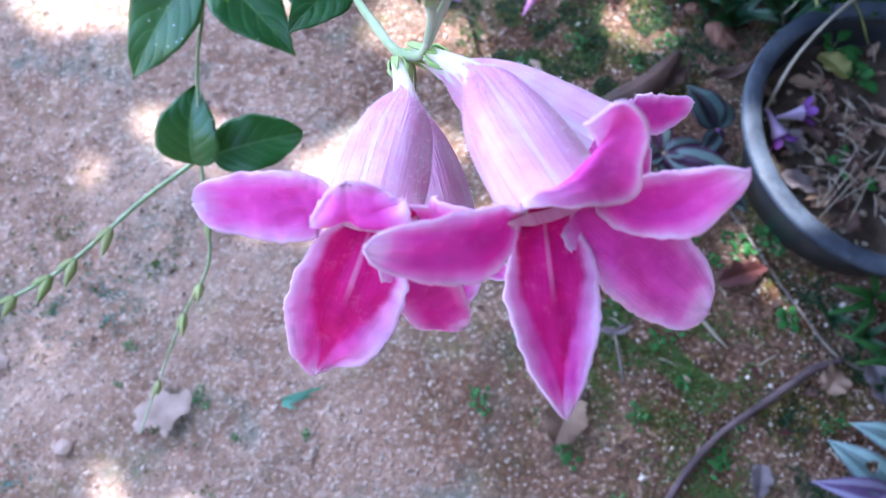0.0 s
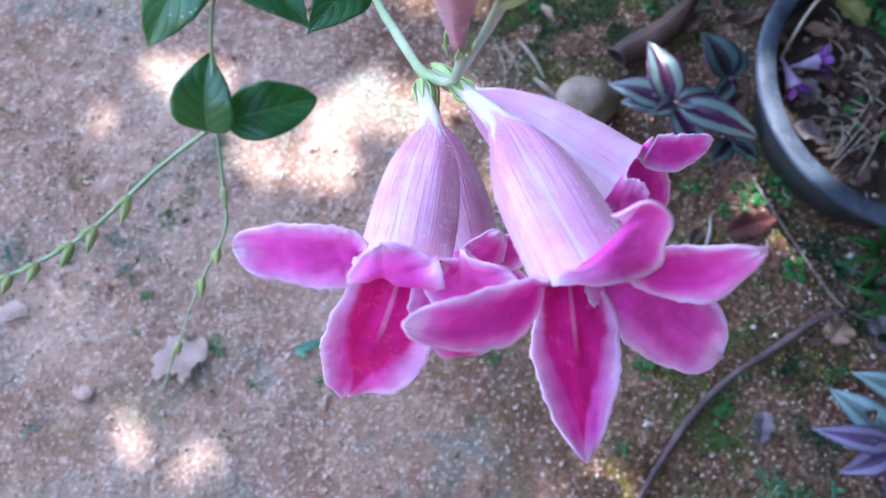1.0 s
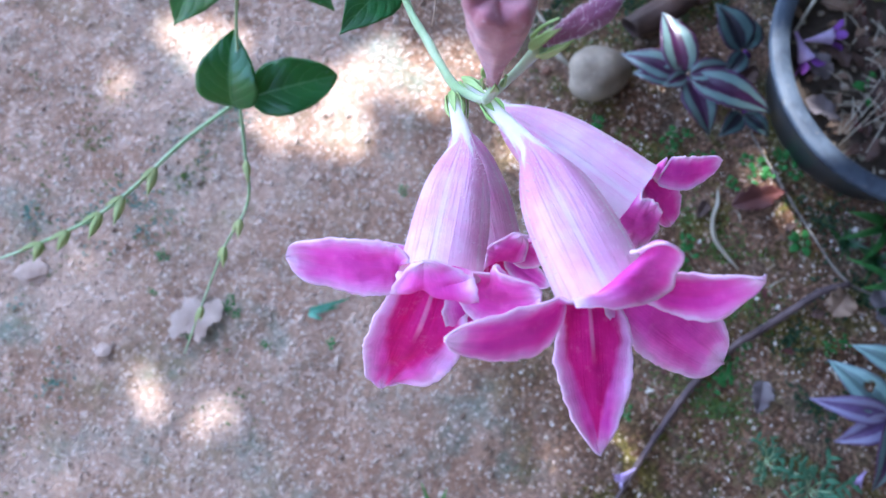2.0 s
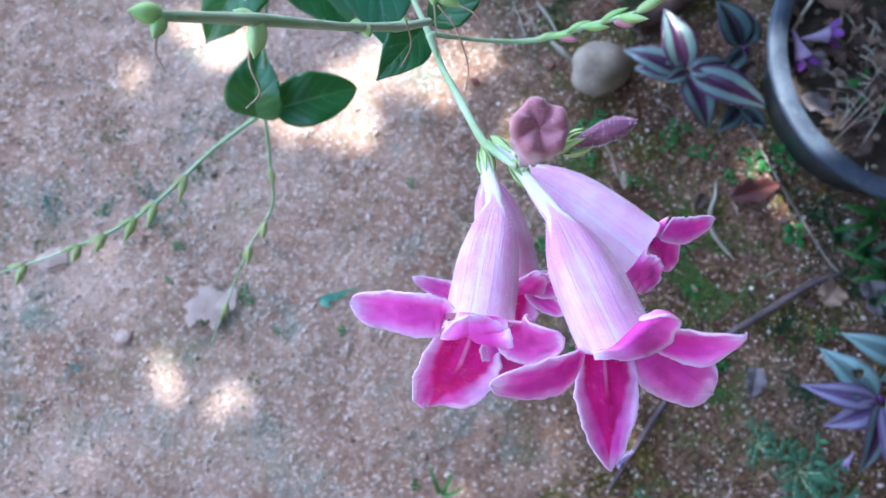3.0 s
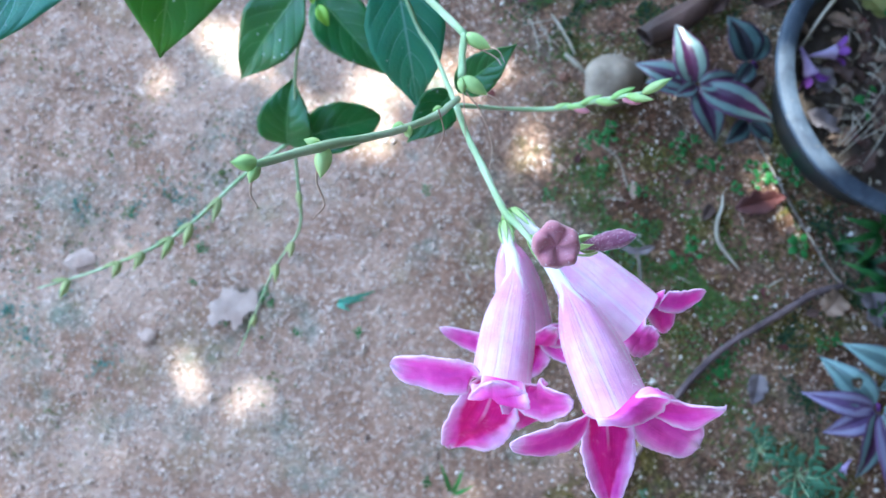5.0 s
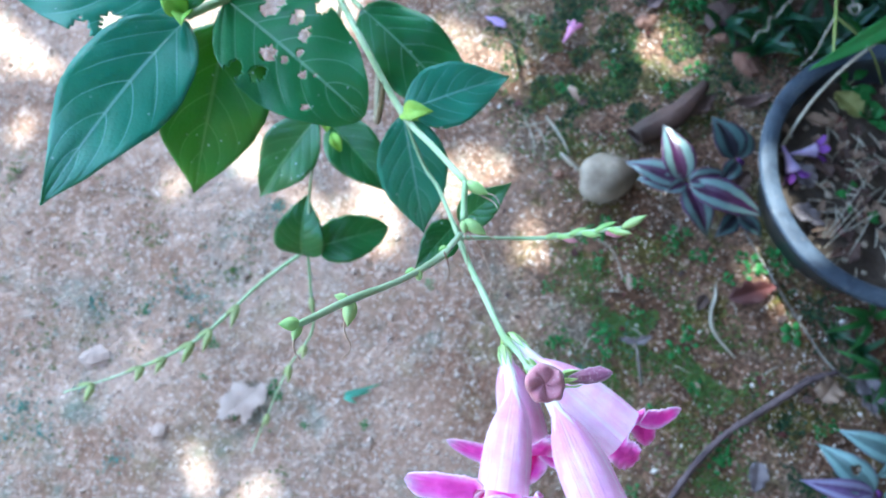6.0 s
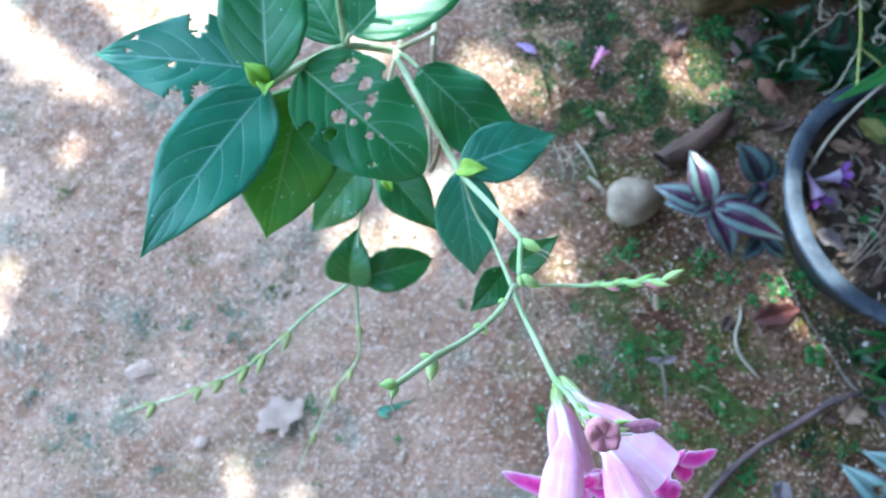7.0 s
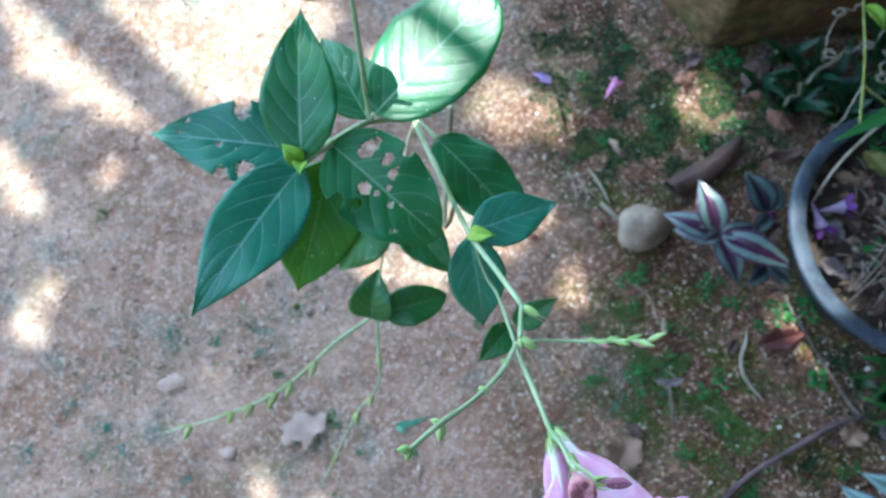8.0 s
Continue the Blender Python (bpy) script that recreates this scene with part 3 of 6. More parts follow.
ALGAE_PATCHES = [(-0.208, 0.269, 0.04), (-0.231, 0.255, 0.035), (-0.198, 0.249, 0.03), (-0.374, 0.179, 0.03), (-0.357, 0.153, 0.03), (-0.316, 0.167, 0.022), (-0.402, 0.174, 0.025), (-0.416, 0.229, 0.03), (-0.373, 0.125, 0.025), (-0.333, 0.128, 0.02), (-0.437, 0.125, 0.025), (-0.258, 0.106, 0.02), (-0.302, 0.264, 0.035), (-0.325, 0.222, 0.02), (-0.16, 0.32, 0.03), (-0.12, 0.37, 0.03), (0.25, 0.25, 0.03), (0.20, 0.21, 0.025)]


def build_moss(patches, material, label):
    rnd = random.Random(9)
    verts, faces = [], []
    for cx, cy, rad in patches:
        for _ in range(int(rad * rad * (190000 if material == MOSS_SHADED else 340000 if cx > 0.2 and cy < 0.35 and material == MOSS else 140000 if cx > 0 or material == MOSS_TEAL else 45000))):
            a, q = rnd.uniform(0, 6.28), rad * min(1, abs(rnd.gauss(0, 0.55)))
            x, y = cx + math.cos(a) * q, cy + math.sin(a) * q
            if noise.noise(V(x, y, 3) * 30) < -0.05:
                continue
            z = ground_height(x, y)
            s, b = rnd.uniform(0.0011, 0.0042 if material == MOSS_SHADED else 0.0030), rnd.uniform(0, 6.28)
            c, d = math.cos(b) * s, math.sin(b) * s
            k = len(verts)
            verts += [(x, y, z), (x + c * 0.5 - d * 0.45, y + d * 0.5 + c * 0.45, z + s * 0.6), (x + c * 1.2, y + d * 1.2, z + s * rnd.uniform(0.3, 1.0)), (x + c * 0.5 + d * 0.45, y + d * 0.5 - c * 0.45, z + s * 0.6)]
            faces += [(k, k + 1, k + 2, k + 3)]
    tagged(raw("moss", verts, faces, material), label, "moss", kind="stuff")


build_moss(MOSS_PATCHES, MOSS, "low olive green moss creeping over damp soil")
# moss by the planter and round the pot, shade painted into its tone
build_moss([(0.16, 0.54, 0.07), (0.22, 0.55, 0.08), (0.28, 0.55, 0.08), (0.34, 0.57, 0.07), (0.20, 0.61, 0.07), (0.27, 0.61, 0.06), (0.14, 0.61, 0.06), (0.19, 0.49, 0.05), (0.26, 0.50, 0.05), (0.38, 0.52, 0.06), (0.40, 0.58, 0.06), (0.12, 0.66, 0.06), (0.20, 0.67, 0.06), (0.44, 0.27, 0.04), (0.47, 0.20, 0.05), (0.42, 0.10, 0.05), (0.40, 0.16, 0.04)], MOSS_SHADED, "blue-green moss and seedlings, shade put into their dark colour")
build_moss(ALGAE_PATCHES, MOSS_TEAL, "thin blue-green algae film on dry soil")


# ---- the plastic pot and the rendered planter behind it ----
def lathe(profile, seg=96):
    bm = bmesh.new()
    rings = [[bm.verts.new((r * math.cos(2 * math.pi * j / seg), r * math.sin(2 * math.pi * j / seg), z)) for j in range(seg)] for r, z in profile]
    for a, b in zip(rings, rings[1:]):
        for j in range(seg):
            bm.faces.new((a[j], a[(j + 1) % seg], b[(j + 1) % seg], b[j]))
    return bm


POT_AT = V(0.496, 0.396, 0.0)
pot = thing("plant_pot", "round black plastic pot with scuffed rim, full of litter", "pot", at=POT_AT)
part("wall", lathe([(0.100, 0.0), (0.104, 0.002), (0.124, 0.066), (0.1275, 0.0848), (0.1250, 0.0848), (0.121, 0.066), (0.101, 0.006), (0.0, 0.006)]), POT, pot)
part("rim", lathe([(0.1200, 0.0850), (0.1362, 0.0850), (0.1372, 0.0868), (0.1368, 0.0905), (0.1350, 0.0920), (0.1216, 0.0915), (0.1200, 0.0900), (0.1200, 0.0850)]), RIM, pot, "grey-worn flat black rim")


def pot_fill():
    def at(s, t):
        r, a = 0.1188 * s, 2 * math.pi * t
        x, y = r * math.cos(a), r * math.sin(a)
        return V(x, y, 0.052 + 0.006 * noise.noise(V(x, y, 1) * 30) + 0.003 * noise.noise(V(x, y, 2) * 90))

    ob = part("soil", grid(at, 26, 72, closed=True), POT_SOIL, pot, "dark crumbly potting soil")
    return ob


pot_fill()


def build_planter():
    """A tall many-sided planter; its splayed front corner shows. Its unseen height is added to block sky light."""
    ob = thing("planter_block", "tall many-sided planter with stained ochre render", "planter", at=V(0.307, 0.645, 0))
    foot = [(-0.075, 0.093), (0.0, 0.0), (0.225, 0.042), (0.300, 0.150), (0.225, 0.270), (0.0, 0.260)]
    bm = bmesh.new()
    low = [bm.verts.new((x, y, -0.004)) for x, y in foot]
    top = [bm.verts.new((x * 1.02, y * 1.02, 0.40)) for x, y in foot]
    bm.faces.new(low[::-1])
    bm.faces.new(top)
    for i in range(6):
        bm.faces.new((low[i], low[(i + 1) % 6], top[(i + 1) % 6], top[i]))
    bmesh.ops.bevel(bm, geom=list(bm.edges), offset=0.008, segments=3, affect="EDGES", profile=0.6)
    bmesh.ops.subdivide_edges(bm, edges=[e for e in bm.edges if e.calc_length() > 0.05], cuts=14, use_grid_fill=True)
    for v in bm.verts:
        v.co += V(1, 1, 0.3) * (0.0025 * noise.noise(v.co * 28))
    part("body", bm, CONCRETE, ob)
    return ob


build_planter()


def build_blockers():
    # unseen wall, added to keep sky light off the pot side
    bm = bmesh.new()
    bmesh.ops.create_cube(bm, size=1.0)
    for v in bm.verts:
        v.co = V(0.77 + v.co.x * 0.2, 0.7 + v.co.y * 3.8, 1.1 + v.co.z * 2.24)
    bmesh.ops.bevel(bm, geom=list(bm.edges), offset=0.01, segments=2, affect="EDGES")
    tagged(part("blocker_east", bm, BLOCKER, smooth=False), "plain unseen wall added to block sky light", "wall", kind="structure")
    # a second unseen wall, added to cut sky light from the south
    bm = bmesh.new()
    bmesh.ops.create_cube(bm, size=1.0)
    for v in bm.verts:
        v.co = V(-0.966 + v.co.x * 3.264, -1.1 + v.co.y * 0.2, 1.3 + v.co.z * 2.64)
    bmesh.ops.bevel(bm, geom=list(bm.edges), offset=0.01, segments=2, affect="EDGES")
    tagged(part("blocker_south", bm, BLOCKER, smooth=False), "plain unseen wall added to block sky light", "wall", kind="structure")


build_blockers()

# ---- the flowering plant ----
plant = thing("flowering_plant", "leafy shrub shoot with drooping cluster of pink trumpet flowers", "plant", at=V(0, 0, 0))

N_MAIN, N_SIDE = V(0.0054, 0.3034, 0.5075), V(-0.0113, 0.2874, 0.5374)
N_LEFT, N_EATEN = V(-0.0338, 0.2537, 0.5668), V(-0.0250, 0.2690, 0.5541)
N_RIGHT, N_SPENT, N_SPENT2 = V(0.0378, 0.2361, 0.5339), V(0.0606, 0.1959, 0.5723), V(0.0602, 0.1830, 0.5744)
N_THIN, N_RACEME, N_FLOWER = V(0.0596, 0.1859, 0.5446), V(0.0675, 0.1664, 0.5500), V(0.0738, 0.1487, 0.5650)
N_LOW = V(-0.0240, 0.2300, 0.3560)

STEMS = [
    ("stem", [(0.030, 0.860, -0.004), (0.028, 0.740, 0.26), (0.024, 0.560, 0.40), (0.0220, 0.4200, 0.448), (0.0220, 0.3490, 0.461), (0.0223, 0.318, 0.468)], [0.0034, 0.0030, 0.0027, 0.0023, 0.0021, 0.0019], STEM_PALE),
    ("stem", [(0.0222, 0.330, 0.4655), (0.0225, 0.300, 0.472), (0.0235, 0.2590, 0.480), (0.027, 0.250, 0.505), (0.0300, 0.2505, 0.5290)], [0.0021, 0.0019, 0.0017, 0.0014, 0.0012], STEM_OLD),
    ("stem", [(0.0222, 0.340, 0.464), (0.014, 0.322, 0.484), tuple(N_MAIN)], [0.0017, 0.0016, 0.0017], STEM_PALE),
    ("stem", [(0.0080, 0.3120, 0.500), (0.0000, 0.3150, 0.460), (-0.007, 0.3130, 0.420), (-0.0095, 0.298, 0.420), (-0.0100, 0.2840, 0.4300)], [0.0015, 0.0014, 0.0013, 0.0012, 0.0011], STEM_PALE),
    ("branch", [tuple(N_MAIN), tuple(N_SIDE), tuple(N_EATEN), tuple(N_LEFT)], [0.0019, 0.0019, 0.0020, 0.0017], STEM),
    ("branch", [tuple(N_MAIN), (0.0205, 0.271, 0.522), tuple(N_RIGHT), (0.0505, 0.2135, 0.556), tuple(N_SPENT)], [0.0016, 0.0014, 0.0015, 0.0012, 0.0012], STEM),
    ("branch", [tuple(N_SPENT), (0.0601, 0.190, 0.573), tuple(N_SPENT2)], [0.0013, 0.0010, 0.0013], STEM),
    ("branch", [tuple(N_SIDE), (-0.0125, 0.299, 0.566), (-0.0135, 0.312, 0.600), (-0.015, 0.322, 0.625)], [0.0017, 0.0014, 0.0012, 0.0009], STEM),
    ("branch", [tuple(N_RIGHT), (0.046, 0.2190, 0.527), (0.052, 0.2085, 0.5300), tuple(N_THIN)], [0.0010, 0.0008, 0.0008, 0.0010], STEM),
    ("branch", [tuple(N_THIN), (0.0632, 0.1770, 0.5440), tuple(N_RACEME), (0.0708, 0.1570, 0.5570), tuple(N_FLOWER), (0.0770, 0.1435, 0.5725), (0.0785, 0.1380, 0.584)], [0.0012, 0.0010, 0.0012, 0.0011, 0.0012, 0.0010, 0.0007], STEM),
    ("branch", [tuple(N_THIN), (0.075, 0.1890, 0.5350), (0.0900, 0.1893, 0.5357), (0.102, 0.1885, 0.547), (0.1122, 0.1873, 0.5578)], [0.0009, 0.0007, 0.0009, 0.0009, 0.0006], STEM),
    ("branch", [(-0.010, 0.284, 0.430), (-0.014, 0.271, 0.410), (-0.019, 0.256, 0.392), tuple(N_LOW)], [0.0012, 0.0010, 0.0008, 0.0009], STEM),
    ("branch", [tuple(N_LOW), (-0.050, 0.2110, 0.3500), (-0.0851, 0.1770, 0.3457), (-0.125, 0.158, 0.338), (-0.1642, 0.1453, 0.3311)], [0.0013, 0.0012, 0.0011, 0.0008, 0.0005], STEM),
    ("branch", [tuple(N_LOW), (-0.0225, 0.2080, 0.3420), (-0.0216, 0.1851, 0.3334), (-0.0403, 0.1640, 0.3043), (-0.0656, 0.1150, 0.2676)], [0.0011, 0.0010, 0.0009, 0.0007, 0.0005], STEM),
]
for stem_name, pts, radii, material in STEMS:
    part(stem_name, tube(pts, [0.86 * q for q in radii], 8 * (len(pts) - 1), 10, 0.16), material, plant)

# the big leaves: base, tip, facing, width, material, and how they bow
LEAVES = [
    ((-0.0345, 0.2525, 0.5660), (-0.0715, 0.1855, 0.5675), (0.10, -0.25, 1), 0.0350, LEAF_BLUE, dict(arch=0.07, fold=0.22, label="large dark green ovate leaf")),
    ((-0.0335, 0.2605, 0.5645), (-0.1001, 0.2630, 0.5687), (0.0, -0.20, 1), 0.0350, LEAF_BLUE, dict(arch=0.05, holes=[(0.42, 0.88, 0.05, 0.35), (0.55, -0.12, 0.018, 0.07), (0.80, 0.25, 0.014, 0.08), (0.76, 0.75, 0.016, 0.1), (0.36, -0.70, 0.06, 0.22), (0.50, -1.0, 0.05, 0.3)], nu=60, nv=40, label="large green leaf with insect holes")),
    ((-0.0340, 0.2545, 0.5680), (-0.0380, 0.3160, 0.5850), (0.0, -0.35, 1), 0.0330, LEAF, dict(arch=0.06, fold=0.18)),
    ((-0.0130, 0.2890, 0.5360), (-0.0400, 0.3330, 0.5330), (0.1, -0.20, 1), 0.0300, LEAF, dict(arch=0.05)),
    ((-0.0070, 0.2850, 0.5520), (0.0430, 0.3400, 0.5650), (-0.14, -0.06, 1), 0.0500, LEAF, dict(arch=0.015, fold=0.03, wave=0.012, wide=0.5, point=0.55, label="broad green leaf in full sun")),
    ((-0.0150, 0.3160, 0.6050), (-0.0560, 0.3330, 0.6000), (0, -0.2, 1), 0.0280, LEAF, dict(arch=0.05)),
    ((-0.0250, 0.2680, 0.5540), (0.0238, 0.2321, 0.5382), (0.0, -0.20, 1), 0.0430, LEAF, dict(arch=0.07, fold=0.12, wide=0.42, point=0.62, nu=90, nv=70, holes=[(0.38, 0.26, 0.045, 0.13), (0.47, 0.15, 0.020, 0.07), (0.41, 0.62, 0.040, 0.15), (0.30, 0.86, 0.05, 0.20), (0.37, -0.51, 0.032, 0.15), (0.46, -0.38, 0.030, 0.13), (0.51, -0.10, 0.017, 0.06), (0.60, 0.16, 0.020, 0.08), (0.65, 0.01, 0.011, 0.04), (0.73, 0.66, 0.022, 0.09), (0.22, -0.50, 0.05, 0.30), (0.44, -0.93, 0.04, 0.15)], label="insect-eaten dark green leaf with ragged holes")),
    ((-0.0265, 0.2635, 0.5465), (-0.0426, 0.2101, 0.5116), (0.25, -0.45, 1), 0.0420, LEAF_WARM, dict(arch=0.10, fold=0.30, label="hanging green leaf with yellow patches")),
    ((0.0385, 0.2365, 0.5345), (0.0773, 0.2541, 0.5305), (0.0, -0.25, 1), 0.0240, LEAF_BLUE, dict(arch=0.08, fold=0.2)),
    ((0.0380, 0.2350, 0.5340), (0.0465, 0.2002, 0.5010), (0.1, -0.30, 1), 0.0265, LEAF_BLUE, dict(arch=0.09, fold=0.15)),
    ((0.0190, 0.2880, 0.5190), (0.0605, 0.2505, 0.5055), (0.2, -0.10, 1), 0.0330, LEAF, dict(arch=0.06, fold=0.20, wave=0.05, wide=0.50, point=0.5)),
    ((-0.0120, 0.2800, 0.4290), (-0.0458, 0.2494, 0.3920), (0.0, -0.30, 1), 0.0300, LEAF_SMALL, dict(arch=0.06)),
    ((-0.0050, 0.2780, 0.4290), (0.0280, 0.2440, 0.4200), (0.0, -0.25, 1), 0.0270, LEAF_SMALL, dict(arch=0.06)),
    ((-0.0190, 0.2310, 0.3570), (0.0220, 0.2462, 0.3520), (0.0, -0.30, 1), 0.0270, LEAF_SMALL, dict(arch=0.07, wide=0.40, point=0.7)),
    ((-0.0270, 0.2270, 0.3560), (-0.0225, 0.2555, 0.3790), (-0.1, -0.60, 1), 0.0300, LEAF_SMALL, dict(arch=0.14, fold=0.5, wide=0.32, point=0.9)),
    ((0.0585, 0.1965, 0.5270), (0.0447, 0.1790, 0.5270), (0.1, -0.30, 1), 0.0135, LEAF_SMALL, dict(arch=0.10, fold=0.3)),
    ((0.0600, 0.1965, 0.5290), (0.0773, 0.2066, 0.5437), (0.1, -0.30, 1), 0.0125, LEAF_SMALL, dict(arch=0.08, fold=0.3)),
]
for base, tip, up, width, material, more in LEAVES:
    leaf(base, tip, up, width, material, plant, **more)

# short petioles of the leaves that stand off the stem
for a, b in (((-0.0113, 0.2874, 0.5374), (-0.0070, 0.2850, 0.5520)), ((0.0054, 0.3034, 0.5075), (0.0190, 0.2880, 0.5190)), ((-0.0250, 0.2690, 0.5541), (-0.0248, 0.2675, 0.5545))):
    part("petiole", tube([a, tuple((Vector(a) + Vector(b)) / 2 + V(0, 0.001, 0.001)), b], [0.0012, 0.0010, 0.0010], 10, 8), STEM, plant)

# young folded leaves in the axils
for a, b, w in (((-0.0338, 0.2537, 0.5680), (-0.0420, 0.2590, 0.5740), 0.0085), ((-0.0335, 0.2530, 0.5685), (-0.0330, 0.2460, 0.5735), 0.0070), ((0.0385, 0.2355, 0.5360), (0.0495, 0.2335, 0.5420), 0.0075), ((0.0385, 0.2355, 0.5360), (0.0440, 0.2305, 0.5400), 0.0060), ((-0.003, 0.271, 0.432), (0.002, 0.262, 0.428), 0.0060), ((-0.006, 0.279, 0.432), (-0.006, 0.272, 0.430), 0.0060)):
    leaf(a, b, (0, -0.3, 1), w, BRACT, plant, arch=0.2, fold=0.6, nu=12, nv=8, name="young_leaf", rib=None, label="yellow-green folded young leaf")


def sepals(at, axis, parent, length=0.0075, n=5, spread=0.0013):
    axis = Vector(axis).normalized()
    e = axis.orthogonal().normalized()
    f = axis.cross(e)
    r = random.Random(int(at.x * 1e5))
    for k in range(n):
        a = 2 * math.pi * k / n + 0.3
        d = e * math.cos(a) + f * math.sin(a)
        leaf(at + d * spread * 0.75 - axis * 0.0015, at + d * spread * 1.05 + axis * length * r.uniform(0.85, 1.2), d, 0.0015, SEPAL, parent, arch=0.045, fold=0.5, nu=8, nv=5, name="sepal", rib=None, wide=0.3, point=1.1)


class Flower:
    """A trumpet flower: a narrow white neck, a flaring tube and five spreading lobes."""

    def __init__(self, calyx, neck, mouth, radius, axis=None, squash=0.9, label="", lip=None):
        self.calyx, self.neck, self.mouth, self.r = Vector(calyx), Vector(neck), Vector(mouth), radius
        self.a = (Vector(axis) if axis else self.mouth - self.neck).normalized()
        self.e1 = (V(0, 0, 1) - self.a * self.a.z).normalized()
        self.e2 = self.e1.cross(self.a)
        self.squash, self.lip = squash, lip
        self.ob = new("flower")
        self.ob.parent = plant
        tagged(self.ob, label or "pink trumpet flower with white neck and crimson throat")
        self.build_tube()

    def way(self, deg):
        a = radians(deg)
        return self.e1 * (math.cos(a) * self.squash) + self.e2 * math.sin(a)

    def reach(self, deg):
        """How far the rim juts out at this angle, where the flower has an upper lip."""
        if not self.lip:
            return V(0, 0, 0)
        at, out, rise = self.lip
        return (self.a * out + self.e1 * rise) * max(0.0, math.cos(radians(deg - at))) ** 2

    def ring(self, deg, k=1.0):
        return self.mouth + self.way(deg) * (self.r * k) + self.reach(deg)

    def build_tube(self):
        line = spline([self.calyx, self.neck, self.neck.lerp(self.mouth, 0.5) + self.e1 * self.r * 0.10, self.mouth], 30)
        near = (self.neck - self.calyx).length
        whole = near + (self.mouth - self.neck).length
        cut = 1 / 3
        seed = self.mouth.x * 900

        def radius(s):
            if s < cut:
                return 0.0013 + 0.0008 * (s / cut) ** 2
            q = (s - cut) / (1 - cut)
            return 0.0021 + (self.r - 0.0021) * (0.94 * (1 - (1 - q) ** 3.4) + 0.06 * q**4)

        def make(k):
            def at(s, t):
                i = min(int(s * 30), 29)
                c = line[i].lerp(line[i + 1], s * 30 - i)
                d = (line[min(i + 2, 30)] - line[max(i - 1, 0)]).normalized().lerp(self.a, s)
                d.normalize()
                e1 = (self.e1 - d * self.e1.dot(d)).normalized()
                e2 = e1.cross(d)
                ang = 2 * math.pi * t
                r = radius(s) * k
                facet = 1 - 0.07 * s * (1 - s) * 4 * math.cos(5 * ang + 1.2) + 0.02 * noise.noise(V(ang * 2, s * 6, seed))
                return c + (e1 * (math.cos(ang) * (1 - (1 - self.squash) * s)) + e2 * math.sin(ang)) * (r * facet) + self.reach(360 * t) * s**4

            return at

        outer = make(1.0)
        part("tube", grid(outer, 30, 40), TUBE, self.ob)
        r = random.Random(int(seed))
        verts, faces = [], []
        for _ in range(520):
            s, t = r.uniform(0.28, 0.99), r.random()
            p = outer(s, t)
            d = (p - outer(s, (t + 0.5) % 1)).normalized() + V(r.uniform(-1, 1), r.uniform(-1, 1), r.uniform(-1, 1)) * 0.4
            e = d.orthogonal().normalized() * 0.00005
            k = len(verts)
            verts += [tuple(p + e), tuple(p - e), tuple(p + d.cross(e).normalized() * 0.00007), tuple(p + d * r.uniform(0.0003, 0.0007))]
            faces += [(k, k + 1, k + 3), (k + 1, k + 2, k + 3), (k + 2, k, k + 3)]
        tagged(raw("down", verts, faces, STYLE, self.ob), "fine white glandular hairs", kind="stuff")
        inner = make(0.90)
        part("throat", grid(lambda s, t: inner(0.45 + 0.50 * s, t), 14, 40), THROAT, self.ob, "deep crimson throat")
        sepals(self.calyx, self.neck - self.calyx, self.ob)
        e = self.mouth - self.a * 0.001 - self.e1 * self.r * 0.45
        part("style", tube([self.neck.lerp(self.mouth, 0.5), self.neck.lerp(self.mouth, 0.8) - self.e1 * self.r * 0.3, e], [0.0003, 0.0003, 0.0002], 10, 6), STYLE, self.ob)

    def hood(self, start, end, edge):
        """A broad lobe over the mouth, from a stretch of the rim to its free edge, which runs through the points of edge."""
        line = spline(edge, 60)
        seed = start * 0.3

        def at(s, t):
            base = self.ring(start + (end - start) * t, 0.99)
            i = min(int(t * 60), 59)
            p = base.lerp(line[i].lerp(line[i + 1], t * 60 - i), s)
            p += (self.e1 * 0.0030 - self.a * 0.0010) * (math.sin(math.pi * s) * math.sin(math.pi * (0.15 + 0.7 * t)))
            p += self.a * (s * (0.0005 * noise.noise(V(t * 7, 1, seed)) + 0.0003 * noise.noise(V(t * 19, 4, seed))))
            return p + self.e1 * (0.0005 * noise.noise(V(s * 5, t * 8, seed)))

        return thicken(part("petal", grid(at, 22, 40), PETAL, self.ob), 0.00035)

    def lobe(self, deg, half, tip, width, push=0.3, lift=(0, 0, 0), cup=0.25, face=None, deep=False, point=0.5, peak=0.45, ruffle=0.03, curl=0.0, blend=0.13):
        tip = Vector(tip)
        b = self.ring(deg)
        span = (tip - b).length
        c = b + self.a * (span * push) + Vector(lift)
        tangent0 = (self.ring(deg + 5) - self.ring(deg - 5)).normalized()
        seed = deg * 0.37 + self.mouth.x * 500

        def at(s, t):
            h = 2 * t - 1
            p = bezier(b, c, tip, s)
            d = (bezier(b, c, tip, min(s + 0.02, 1)) - bezier(b, c, tip, max(s - 0.02, 0))).normalized()
            side = (tangent0 - d * tangent0.dot(d)).normalized()
            if face:
                want = d.cross(Vector(face)).normalized()
                want = want if want.dot(side) > -0.05 else -want
                side = side.lerp(want, min(1, s * 6)).normalized()
            n = side.cross(d)
            base = math.sin(0.16 * math.pi) ** point
            q = 0.16 + 0.84 * s ** (math.log((0.5 - 0.16) / 0.84) / math.log(peak))
            w = width / 2 * math.sin(math.pi * min(q, 0.9999)) ** point
            rag = math.copysign(2, h)
